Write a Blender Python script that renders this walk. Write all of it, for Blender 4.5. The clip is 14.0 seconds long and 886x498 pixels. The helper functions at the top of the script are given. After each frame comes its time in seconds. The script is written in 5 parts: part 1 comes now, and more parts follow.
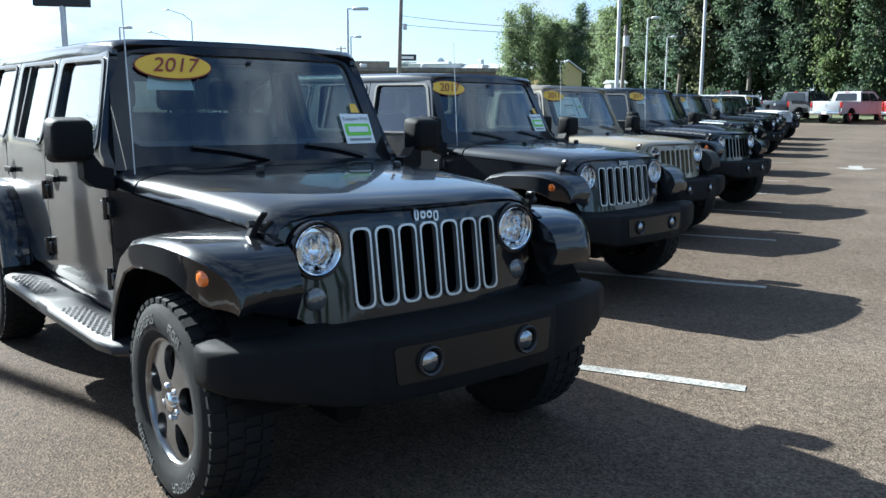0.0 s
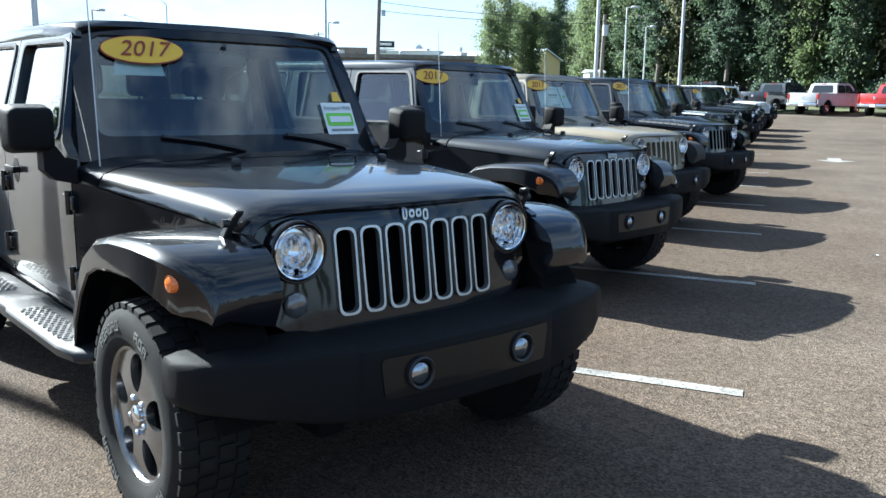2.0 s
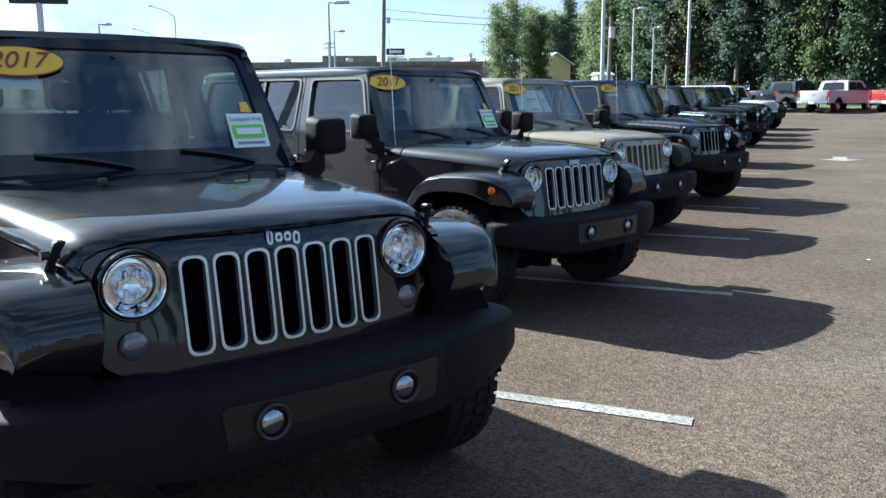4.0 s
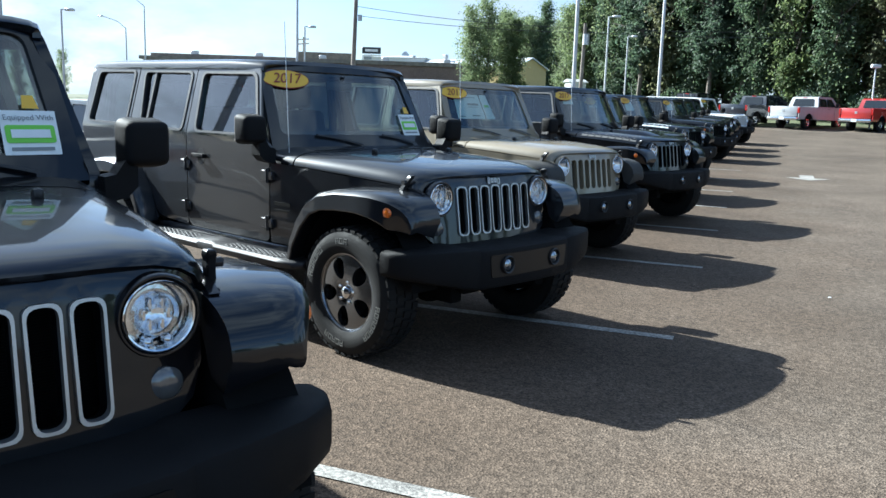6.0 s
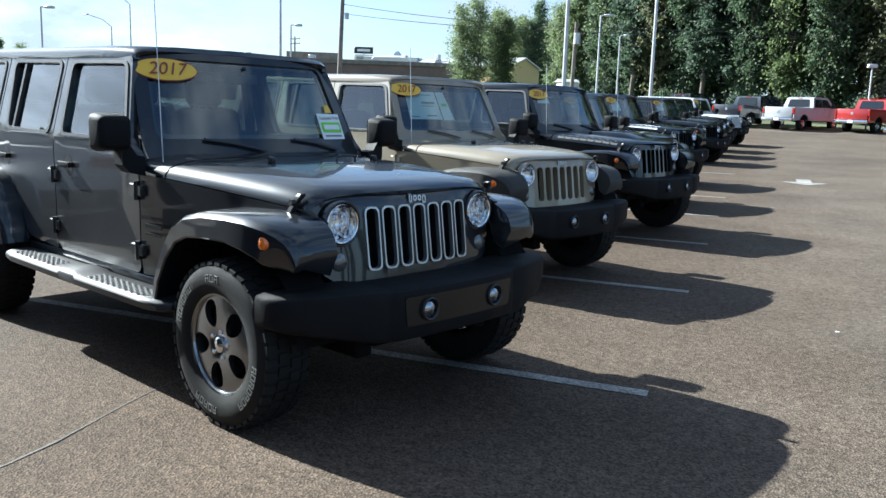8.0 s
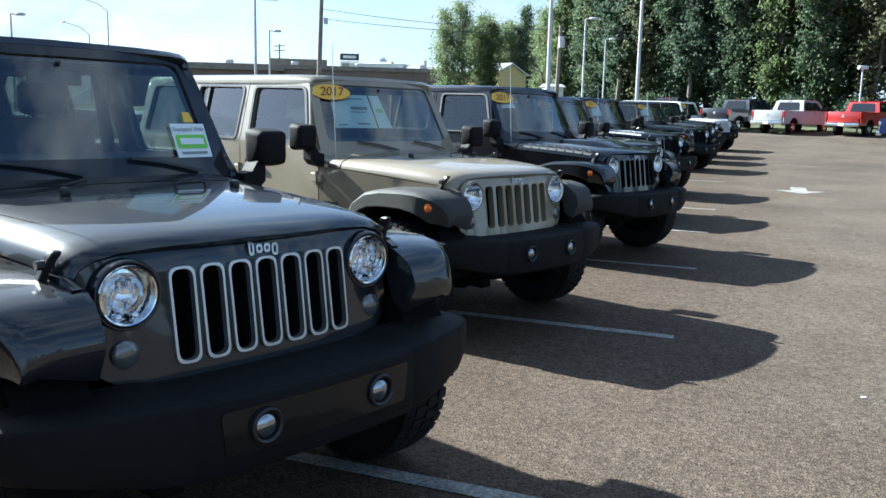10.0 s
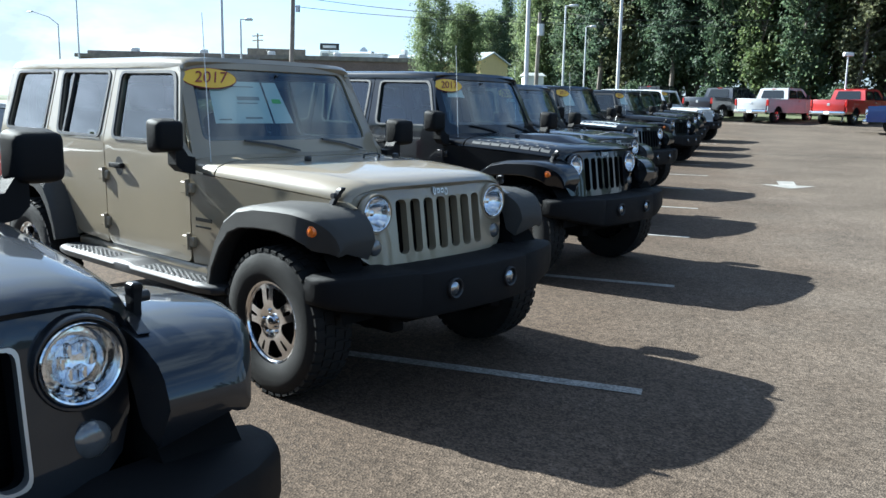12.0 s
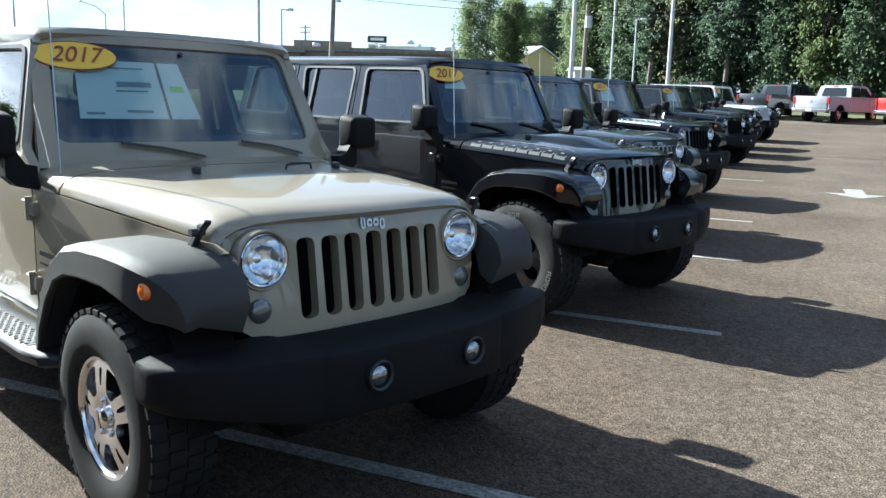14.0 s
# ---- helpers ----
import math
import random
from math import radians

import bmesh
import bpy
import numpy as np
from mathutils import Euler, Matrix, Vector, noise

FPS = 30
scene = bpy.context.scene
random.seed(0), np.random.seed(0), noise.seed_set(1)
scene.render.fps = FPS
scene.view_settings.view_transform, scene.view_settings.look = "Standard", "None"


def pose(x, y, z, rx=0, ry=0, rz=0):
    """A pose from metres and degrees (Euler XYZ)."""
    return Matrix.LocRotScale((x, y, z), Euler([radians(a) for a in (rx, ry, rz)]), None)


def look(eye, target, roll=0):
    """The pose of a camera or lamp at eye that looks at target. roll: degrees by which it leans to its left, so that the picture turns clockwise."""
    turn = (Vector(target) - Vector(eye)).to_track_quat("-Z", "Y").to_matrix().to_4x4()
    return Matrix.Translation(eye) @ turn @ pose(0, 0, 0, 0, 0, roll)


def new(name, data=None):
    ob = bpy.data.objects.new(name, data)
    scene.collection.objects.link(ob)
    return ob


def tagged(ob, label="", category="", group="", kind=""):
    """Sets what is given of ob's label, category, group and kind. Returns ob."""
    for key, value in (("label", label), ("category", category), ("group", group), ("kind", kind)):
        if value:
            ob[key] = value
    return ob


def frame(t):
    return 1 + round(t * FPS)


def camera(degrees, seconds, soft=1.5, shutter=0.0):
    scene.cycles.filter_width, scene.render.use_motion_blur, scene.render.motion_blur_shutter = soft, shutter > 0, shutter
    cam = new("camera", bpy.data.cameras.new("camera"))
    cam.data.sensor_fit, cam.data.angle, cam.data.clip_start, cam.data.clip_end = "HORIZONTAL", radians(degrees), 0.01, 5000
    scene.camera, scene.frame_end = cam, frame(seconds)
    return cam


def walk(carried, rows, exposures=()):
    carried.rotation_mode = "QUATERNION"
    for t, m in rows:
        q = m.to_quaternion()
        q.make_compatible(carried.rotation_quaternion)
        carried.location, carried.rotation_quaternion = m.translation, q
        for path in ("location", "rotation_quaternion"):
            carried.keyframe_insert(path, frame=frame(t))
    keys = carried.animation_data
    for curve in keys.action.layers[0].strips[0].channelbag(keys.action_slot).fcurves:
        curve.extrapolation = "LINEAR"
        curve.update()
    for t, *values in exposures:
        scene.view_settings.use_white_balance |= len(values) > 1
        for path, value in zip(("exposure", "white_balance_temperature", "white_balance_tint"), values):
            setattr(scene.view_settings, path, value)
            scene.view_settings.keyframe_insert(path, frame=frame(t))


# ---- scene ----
cam = camera(55.6, 14.0)

EXPOSURES = [(0, 2.05, 5250, 1), (1, 2.12, 5250, 1), (2.8, 2.3, 5250, 1), (3.5, 2.0, 5200, 1), (4.2, 1.98, 5200, 1), (8.2, 2.0, 5250, 1), (10.5, 2.1, 5230, 1), (12.5, 2.02, 5250, 1), (14, 2.2, 5330, 1)]
PATH = [
    (0, (4.083, -5.831, 1.442), (2.699, -4.423, 1.124), 0.2),
    (0.5, (4.074, -5.823, 1.443), (2.696, -4.41, 1.119), 0.3),
    (1, (4.044, -5.794, 1.441), (2.671, -4.377, 1.113), 0.5),
    (1.5, (3.981, -5.757, 1.448), (2.618, -4.333, 1.111), 0.8),
    (2, (3.889, -5.702, 1.454), (2.548, -4.259, 1.108), 0.8),
    (2.5, (3.86, -5.632, 1.453), (2.514, -4.195, 1.104), 0.3),
    (3, (3.946, -5.464, 1.463), (2.557, -4.068, 1.118), -0.7),
    (3.5, (4.028, -5.281, 1.463), (2.619, -3.905, 1.117), -1.0),
    (4, (3.983, -5.125, 1.459), (2.612, -3.707, 1.127), -0.5),
    (4.2, (3.93, -5.038, 1.466), (2.586, -3.593, 1.14), -0.1),
    (6.3, (3.634, -4.0, 1.491), (2.309, -2.538, 1.162), 1.8),
    (6.5, (3.583, -3.918, 1.492), (2.254, -2.462, 1.155), 1.6),
    (7, (3.5, -3.575, 1.48), (2.145, -2.142, 1.149), 1.0),
    (7.5, (3.414, -3.263, 1.493), (2.054, -1.836, 1.155), 1.1),
    (8, (3.226, -2.983, 1.49), (1.912, -1.511, 1.163), 1.8),
    (8.2, (3.142, -2.848, 1.497), (1.832, -1.371, 1.177), 1.7),
    (10.3, (2.579, -1.44, 1.505), (1.28, 0.048, 1.193), 1.3),
    (10.5, (2.546, -1.283, 1.517), (1.238, 0.197, 1.204), 1.3),
    (11, (2.401, -0.958, 1.508), (1.1, 0.527, 1.185), 2.0),
    (11.5, (2.171, -0.64, 1.533), (0.921, 0.887, 1.204), 1.8),
    (12, (2.074, -0.333, 1.52), (0.804, 1.176, 1.186), 1.0),
    (12.5, (1.948, 0.034, 1.524), (0.644, 1.511, 1.181), 1.1),
    (13, (1.663, 0.401, 1.525), (0.375, 1.892, 1.18), 1.5),
    (13.5, (1.51, 0.751, 1.51), (0.191, 2.214, 1.164), 1.3),
    (14, (1.404, 1.114, 1.524), (0.055, 2.548, 1.174), 1.7),
]
walk(cam, [(t, look(eye, target, roll)) for t, eye, target, roll in PATH], EXPOSURES)


# ---- world, sun, exposure ----
SUN = Vector((1.545, 0.24, -1.0)).normalized()          # the way the sunlight travels
world = bpy.data.worlds.new("sky")
scene.world = world
world.use_nodes = True
wn, wl = world.node_tree.nodes, world.node_tree.links
sky = wn.new("ShaderNodeTexSky")
sky.sky_type, sky.sun_disc = "NISHITA", False
sky.sun_elevation = math.asin(-SUN.z)
sky.sun_rotation = math.atan2(-SUN.x, -SUN.y)
sky.air_density, sky.dust_density, sky.ozone_density = 0.8, 1.3, 1.6
wco = wn.new("ShaderNodeTexCoord")
wmap = wn.new("ShaderNodeMapping")
wmap.inputs["Scale"].default_value = (1.0, 1.0, 2.4)
wnoise = wn.new("ShaderNodeTexNoise")
wnoise.inputs["Scale"].default_value, wnoise.inputs["Detail"].default_value, wnoise.inputs["Roughness"].default_value = 3.4, 8.0, 0.6
wramp = wn.new("ShaderNodeValToRGB")
wramp.color_ramp.elements[0].position, wramp.color_ramp.elements[1].position = 0.43, 0.66
wmix = wn.new("ShaderNodeMixRGB")
wmix.inputs["Color2"].default_value = (4.3, 4.5, 4.7, 1)
wl.new(wco.outputs["Generated"], wmap.inputs["Vector"])
wl.new(wmap.outputs["Vector"], wnoise.inputs["Vector"])
wl.new(wnoise.outputs["Fac"], wramp.inputs["Fac"])
wl.new(wramp.outputs["Color"], wmix.inputs["Fac"])
wl.new(sky.outputs["Color"], wmix.inputs["Color1"])
wl.new(wmix.outputs["Color"], wn["Background"].inputs["Color"])
wn["Background"].inputs["Strength"].default_value = 0.05

sun_data = bpy.data.lights.new("sun", "SUN")
sun_data.energy, sun_data.angle, sun_data.color = 5.0, radians(0.55), (1.0, 0.90, 0.76)
sun = new("sun", sun_data)
sun.matrix_world = look((0, 0, 30), Vector((0, 0, 30)) + SUN)


# ---- materials ----
def mat(name, color, rough=0.5, metal=0.0, coat=0.0, vary=0.0, scale=8.0, bump=0.0, bump_scale=60.0, spec=0.5, coat_rough=0.03,
        fine=0.0, fine_scale=120.0, emit=None):
    """A principled material with blotchy variation, fine grain and relief, in metres."""
    m = bpy.data.materials.new(name)
    m.use_nodes = True
    n, l = m.node_tree.nodes, m.node_tree.links
    p = n["Principled BSDF"]
    p.inputs["Base Color"].default_value = (*color, 1)
    p.inputs["Roughness"].default_value, p.inputs["Metallic"].default_value = rough, metal
    p.inputs["Coat Weight"].default_value, p.inputs["Coat Roughness"].default_value = coat, coat_rough
    p.inputs["Coat IOR"].default_value = 1.56
    p.inputs["Specular IOR Level"].default_value = spec
    co = n.new("ShaderNodeTexCoord")
    out = None
    if vary or fine:
        big = n.new("ShaderNodeTexNoise")
        big.inputs["Scale"].default_value, big.inputs["Detail"].default_value = scale, 6.0
        small = n.new("ShaderNodeTexNoise")
        small.inputs["Scale"].default_value, small.inputs["Detail"].default_value = fine_scale, 3.0
        l.new(co.outputs["Object"], big.inputs["Vector"])
        l.new(co.outputs["Object"], small.inputs["Vector"])
        a = n.new("ShaderNodeMapRange")
        a.inputs["From Min"].default_value, a.inputs["From Max"].default_value = 0.3, 0.7
        a.inputs["To Min"].default_value, a.inputs["To Max"].default_value = 1 - vary, 1 + vary
        b = n.new("ShaderNodeMapRange")
        b.inputs["From Min"].default_value, b.inputs["From Max"].default_value = 0.3, 0.7
        b.inputs["To Min"].default_value, b.inputs["To Max"].default_value = 1 - fine, 1 + fine
        l.new(big.outputs["Fac"], a.inputs["Value"])
        l.new(small.outputs["Fac"], b.inputs["Value"])
        mul = n.new("ShaderNodeMath")
        mul.operation = "MULTIPLY"
        l.new(a.outputs["Result"], mul.inputs[0])
        l.new(b.outputs["Result"], mul.inputs[1])
        out = n.new("ShaderNodeVectorMath")
        out.operation = "SCALE"
        out.inputs[0].default_value = color
        l.new(mul.outputs["Value"], out.inputs["Scale"])
        l.new(out.outputs["Vector"], p.inputs["Base Color"])
        r = n.new("ShaderNodeMapRange")
        r.inputs["From Min"].default_value, r.inputs["From Max"].default_value = 0.3, 0.7
        r.inputs["To Min"].default_value, r.inputs["To Max"].default_value = max(0.02, rough * (1 - vary * 0.6)), min(1, rough * (1 + vary * 0.6))
        l.new(big.outputs["Fac"], r.inputs["Value"])
        l.new(r.outputs["Result"], p.inputs["Roughness"])
    if bump:
        bn = n.new("ShaderNodeTexNoise")
        bn.inputs["Scale"].default_value, bn.inputs["Detail"].default_value = bump_scale, 4.0
        l.new(co.outputs["Object"], bn.inputs["Vector"])
        bu = n.new("ShaderNodeBump")
        bu.inputs["Strength"].default_value, bu.inputs["Distance"].default_value = bump, 0.01
        l.new(bn.outputs["Fac"], bu.inputs["Height"])
        l.new(bu.outputs["Normal"], p.inputs["Normal"])
    if emit:
        p.inputs["Emission Color"].default_value, p.inputs["Emission Strength"].default_value = (*emit[:3], 1), emit[3]
    return m


def glass_mat(name, tint, gloss=1.0, facing=0.085):
    """A thin tinted pane: it lets light straight through and mirrors by the Fresnel law."""
    m = bpy.data.materials.new(name)
    m.use_nodes = True
    n, l = m.node_tree.nodes, m.node_tree.links
    n.remove(n["Principled BSDF"])
    t, g, w, x = n.new("ShaderNodeBsdfTransparent"), n.new("ShaderNodeBsdfGlossy"), n.new("ShaderNodeLayerWeight"), n.new("ShaderNodeMixShader")
    pw, f = n.new("ShaderNodeMath"), n.new("ShaderNodeMath")
    t.inputs["Color"].default_value = (*tint, 1)
    g.inputs["Roughness"].default_value = 0.01
    g.inputs["Color"].default_value = (gloss, gloss, gloss, 1)
    pw.operation, f.operation = "POWER", "MULTIPLY_ADD"
    pw.inputs[1].default_value, f.inputs[1].default_value, f.inputs[2].default_value = 4.0, 0.88, facing
    l.new(w.outputs["Facing"], pw.inputs[0])
    l.new(pw.outputs["Value"], f.inputs[0])
    l.new(f.outputs["Value"], x.inputs["Fac"])
    l.new(t.outputs["BSDF"], x.inputs[1])
    l.new(g.outputs["BSDF"], x.inputs[2])
    l.new(x.outputs["Shader"], n["Material Output"].inputs["Surface"])
    return m


def asphalt_mat():
    m = bpy.data.materials.new("asphalt")
    m.use_nodes = True
    n, l = m.node_tree.nodes, m.node_tree.links
    p = n["Principled BSDF"]
    co = n.new("ShaderNodeTexCoord")

    def noise_of(scale, detail, rough=0.6):
        x = n.new("ShaderNodeTexNoise")
        x.inputs["Scale"].default_value, x.inputs["Detail"].default_value, x.inputs["Roughness"].default_value = scale, detail, rough
        l.new(co.outputs["Object"], x.inputs["Vector"])
        return x

    def span(src, lo, hi, a=0.3, b=0.7):
        x = n.new("ShaderNodeMapRange")
        x.inputs["From Min"].default_value, x.inputs["From Max"].default_value = a, b
        x.inputs["To Min"].default_value, x.inputs["To Max"].default_value = lo, hi
        l.new(src, x.inputs["Value"])
        return x.outputs["Result"]

    def times(a, b):
        x = n.new("ShaderNodeMath")
        x.operation = "MULTIPLY"
        l.new(a, x.inputs[0])
        l.new(b, x.inputs[1])
        return x.outputs["Value"]

    stone = n.new("ShaderNodeTexVoronoi")
    stone.inputs["Scale"].default_value = 95.0
    l.new(co.outputs["Object"], stone.inputs["Vector"])
    sep = n.new("ShaderNodeSeparateColor")
    l.new(stone.outputs["Color"], sep.inputs["Color"])
    grit = span(sep.outputs["Red"], 0.55, 1.5, 0.0, 1.0)
    clump = span(noise_of(14.0, 6.0, 0.7).outputs["Fac"], 0.72, 1.3)
    stain = span(noise_of(0.55, 7.0, 0.62).outputs["Fac"], 0.74, 1.2)
    patch = span(noise_of(0.09, 3.0).outputs["Fac"], 0.86, 1.12)
    pits = span(noise_of(46.0, 3.0, 0.75).outputs["Fac"], 0.76, 1.17, 0.36, 0.62)
    reach = n.new("ShaderNodeVectorMath")
    reach.operation = "DOT_PRODUCT"
    reach.inputs[1].default_value = (0.926, 0.378, 0.0)
    l.new(co.outputs["Object"], reach.inputs[0])
    ragged = n.new("ShaderNodeMath")
    ragged.operation = "ADD"
    l.new(reach.outputs["Value"], ragged.inputs[0])
    l.new(span(noise_of(0.7, 5.0, 0.6).outputs["Fac"], -0.9, 0.9), ragged.inputs[1])
    # stalls darker and browner than the lane, which also deepens the cars' shade there
    lane = span(ragged.outputs["Value"], 0.0, 1.0, -0.4, 3.2)
    value = times(times(times(grit, clump), times(stain, patch)), times(pits, span(lane, 0.66, 1.06, 0.0, 1.0)))
    tone = n.new("ShaderNodeMixRGB")
    tone.inputs["Color1"].default_value, tone.inputs["Color2"].default_value = (0.096, 0.079, 0.063, 1), (0.112, 0.081, 0.057, 1)
    l.new(span(lane, 1.0, 0.12, 0.0, 1.0), tone.inputs["Fac"])
    v = n.new("ShaderNodeVectorMath")
    v.operation = "SCALE"
    l.new(tone.outputs["Color"], v.inputs[0])
    l.new(value, v.inputs["Scale"])
    l.new(v.outputs["Vector"], p.inputs["Base Color"])
    p.inputs["Roughness"].default_value = 0.82
    p.inputs["Specular IOR Level"].default_value = 0.12
    bu = n.new("ShaderNodeBump")
    bu.inputs["Strength"].default_value, bu.inputs["Distance"].default_value = 0.7, 0.006
    l.new(stone.outputs["Distance"], bu.inputs["Height"])
    l.new(bu.outputs["Normal"], p.inputs["Normal"])
    return m


def leaf_mat(name, dark, light):
    m = bpy.data.materials.new(name)
    m.use_nodes = True
    n, l = m.node_tree.nodes, m.node_tree.links
    p = n["Principled BSDF"]
    geo, ramp = n.new("ShaderNodeNewGeometry"), n.new("ShaderNodeMixRGB")
    ramp.inputs["Color1"].default_value, ramp.inputs["Color2"].default_value = (*dark, 1), (*light, 1)
    l.new(geo.outputs["Random Per Island"], ramp.inputs["Fac"])
    l.new(ramp.outputs["Color"], p.inputs["Base Color"])
    p.inputs["Roughness"].default_value = 0.6
    tr, mx = n.new("ShaderNodeBsdfTranslucent"), n.new("ShaderNodeMixShader")
    l.new(ramp.outputs["Color"], tr.inputs["Color"])
    mx.inputs["Fac"].default_value = 0.6
    l.new(p.outputs["BSDF"], mx.inputs[1])
    l.new(tr.outputs["BSDF"], mx.inputs[2])
    l.new(mx.outputs["Shader"], n["Material Output"].inputs["Surface"])
    return m


PAINT = {
    "black": mat("black_paint", (0.005, 0.0058, 0.008), 0.3, 0.0, 0.8, 0.12, 3.0, spec=0.1),
    "grey": mat("dark_grey_metallic_paint", (0.0135, 0.0155, 0.0195), 0.42, 0.3, 0.8, 0.1, 3.0, fine=0.12, fine_scale=900, spec=0.2),
    "tan": mat("tan_paint", (0.225, 0.187, 0.125), 0.42, 0.0, 0.8, 0.04, 3.0),
    "blue": mat("midnight_blue_paint", (0.012, 0.016, 0.026), 0.36, 0.3, 1.0, 0.1, 3.0),
    "white": mat("white_paint", (0.78, 0.78, 0.76), 0.4, 0.0, 1.0, 0.03, 3.0),
    "silver": mat("silver_metallic_paint", (0.34, 0.35, 0.365), 0.55, 0.15, 0.2, 0.05, 3.0, fine=0.08, fine_scale=900),
    "red": mat("red_paint", (0.33, 0.014, 0.013), 0.36, 0.0, 1.0, 0.05, 3.0),
    "royal": mat("royal_blue_paint", (0.012, 0.045, 0.21), 0.36, 0.2, 1.0, 0.08, 3.0),
    "steel": mat("graphite_paint", (0.028, 0.03, 0.034), 0.36, 0.4, 1.0, 0.08, 3.0),
}
PLASTIC = mat("black_textured_plastic", (0.0075, 0.0075, 0.0082), 0.62, 0, 0, 0.2, 5.0, 0.25, 420.0, spec=0.12)
FLARE = mat("grained_dark_grey_plastic", (0.042, 0.041, 0.039), 0.62, 0, 0, 0.15, 5.0, 0.25, 420.0, spec=0.25)
FOG = mat("fog_lamp_glass", (0.3, 0.32, 0.35), 0.1, 0.9, 0.5, 0.3, 30.0, 0.1, 40.0)
STEPRAIL = mat("dark_satin_step", (0.026, 0.026, 0.028), 0.5, 0.4, 0, 0.15, 8.0)
PANEL = mat("gloss_black_bumper_panel", (0.007, 0.007, 0.0075), 0.35, 0, 0.25, 0.15, 9.0, spec=0.2)
TRIM = mat("satin_black_trim", (0.012, 0.012, 0.013), 0.42, 0, 0, 0.15, 9.0, 0.1, 300.0)
DARK = mat("underbody_black", (0.007, 0.007, 0.007), 0.9, 0, 0, 0.3, 6.0, spec=0.05)
RUBBER = mat("tyre_rubber", (0.009, 0.009, 0.009), 0.75, 0, 0, 0.28, 9.0, 0.25, 260.0, spec=0.25)
LETTER = mat("raised_white_rubber", (0.13, 0.13, 0.12), 0.7, 0, 0, 0.25, 30.0)
REFLECTOR = mat("lamp_reflector", (0.84, 0.85, 0.86), 0.08, 1.0, 0.0, 0.1, 40.0, 0.14, 50.0)
STEP = mat("dull_tread_steel", (0.06, 0.06, 0.062), 0.6, 0.25, 0, 0.2, 14.0)
CHROME = mat("chrome", (0.78, 0.79, 0.8), 0.09, 1.0)
SATIN = mat("satin_silver", (0.5, 0.51, 0.52), 0.33, 0.85, 0, 0.08, 12.0)
ALLOY = mat("polished_grey_alloy", (0.2, 0.205, 0.215), 0.22, 0.95, 0.4, 0.12, 14.0)
ALLOY_DARK = mat("black_alloy", (0.02, 0.02, 0.022), 0.28, 0.4, 0.5, 0.12, 14.0)
ALLOY_BRIGHT = mat("chromed_alloy", (0.7, 0.7, 0.71), 0.12, 1.0, 0, 0.06, 10.0)
GLASS_WS = glass_mat("windscreen_glass", (0.56, 0.66, 0.64), facing=0.12)
GLASS_SIDE = glass_mat("door_glass", (0.36, 0.43, 0.42))
GLASS_DARK = glass_mat("privacy_glass", (0.13, 0.155, 0.155))
LENS = glass_mat("lamp_lens", (0.94, 0.95, 0.96), facing=0.06)
TINT = mat("dark_tinted_glass", (0.014, 0.016, 0.017), 0.06, 0, 0.6, 0.1, 20.0)
SMOKE = mat("smoked_lamp_lens", (0.12, 0.12, 0.12), 0.1, 0.3, 1.0, 0.1, 60.0)
AMBER = mat("amber_lens", (0.75, 0.17, 0.015), 0.16, 0, 0.8, 0.15, 90.0)
REDLENS = mat("red_lens", (0.34, 0.012, 0.01), 0.14, 0, 0.8)
CLOTH = mat("dark_seat_cloth", (0.035, 0.035, 0.036), 0.9, 0, 0, 0.2, 20.0, 0.3, 300.0)
LINER = mat("grey_headliner", (0.09, 0.09, 0.088), 0.9, 0, 0, 0.1, 10.0)
YELLOW = mat("yellow_vinyl", (0.74, 0.46, 0.03), 0.45, 0, 0.2, 0.04, 9.0)
MAROON = mat("dark_red_vinyl", (0.22, 0.03, 0.025), 0.5)
PAPER = mat("white_paper", (0.74, 0.78, 0.78), 0.7, 0, 0, 0.03, 30.0)
GREEN = mat("green_print", (0.22, 0.60, 0.06), 0.5)
GREYINK = mat("grey_print", (0.22, 0.24, 0.25), 0.7)
SILVERINK = mat("silver_vinyl", (0.1, 0.1, 0.1), 0.8)
MIRROR = mat("mirror_glass", (0.85, 0.86, 0.88), 0.02, 1.0)
ASPHALT = asphalt_mat()
STRIPE = mat("worn_white_road_paint", (0.235, 0.225, 0.205), 0.8, 0, 0, 0.3, 5.0, 0.5, 120.0, fine=0.55, fine_scale=55)
CRACK = mat("asphalt_sealant", (0.06, 0.054, 0.048), 0.6, 0, 0, 0.3, 8.0)
GRASS = mat("mown_grass", (0.075, 0.085, 0.035), 0.9, 0, 0, 0.35, 0.6, 0.8, 30.0, fine=0.35, fine_scale=14)
BRICK = mat("brown_brick", (0.21, 0.15, 0.125), 0.85, 0, 0, 0.15, 0.6, 0.3, 9.0, fine=0.18, fine_scale=6)
ROOFMETAL = mat("pale_metal_roof", (0.5, 0.52, 0.53), 0.45, 0.4, 0, 0.08, 0.4)
YELLOWWALL = mat("ochre_siding", (0.52, 0.40, 0.17), 0.75, 0, 0, 0.06, 0.5, fine=0.06, fine_scale=5)
WHITEWALL = mat("white_siding", (0.68, 0.68, 0.66), 0.7, 0, 0, 0.06, 0.8)
GALV = mat("galvanised_steel", (0.55, 0.56, 0.57), 0.45, 0.5, 0, 0.12, 1.2)
WOODPOLE = mat("weathered_pole_wood", (0.23, 0.2, 0.17), 0.9, 0, 0, 0.25, 2.0, 0.5, 25.0)
BARK = mat("tree_bark", (0.10, 0.085, 0.07), 0.95, 0, 0, 0.3, 2.0, 0.8, 14.0)
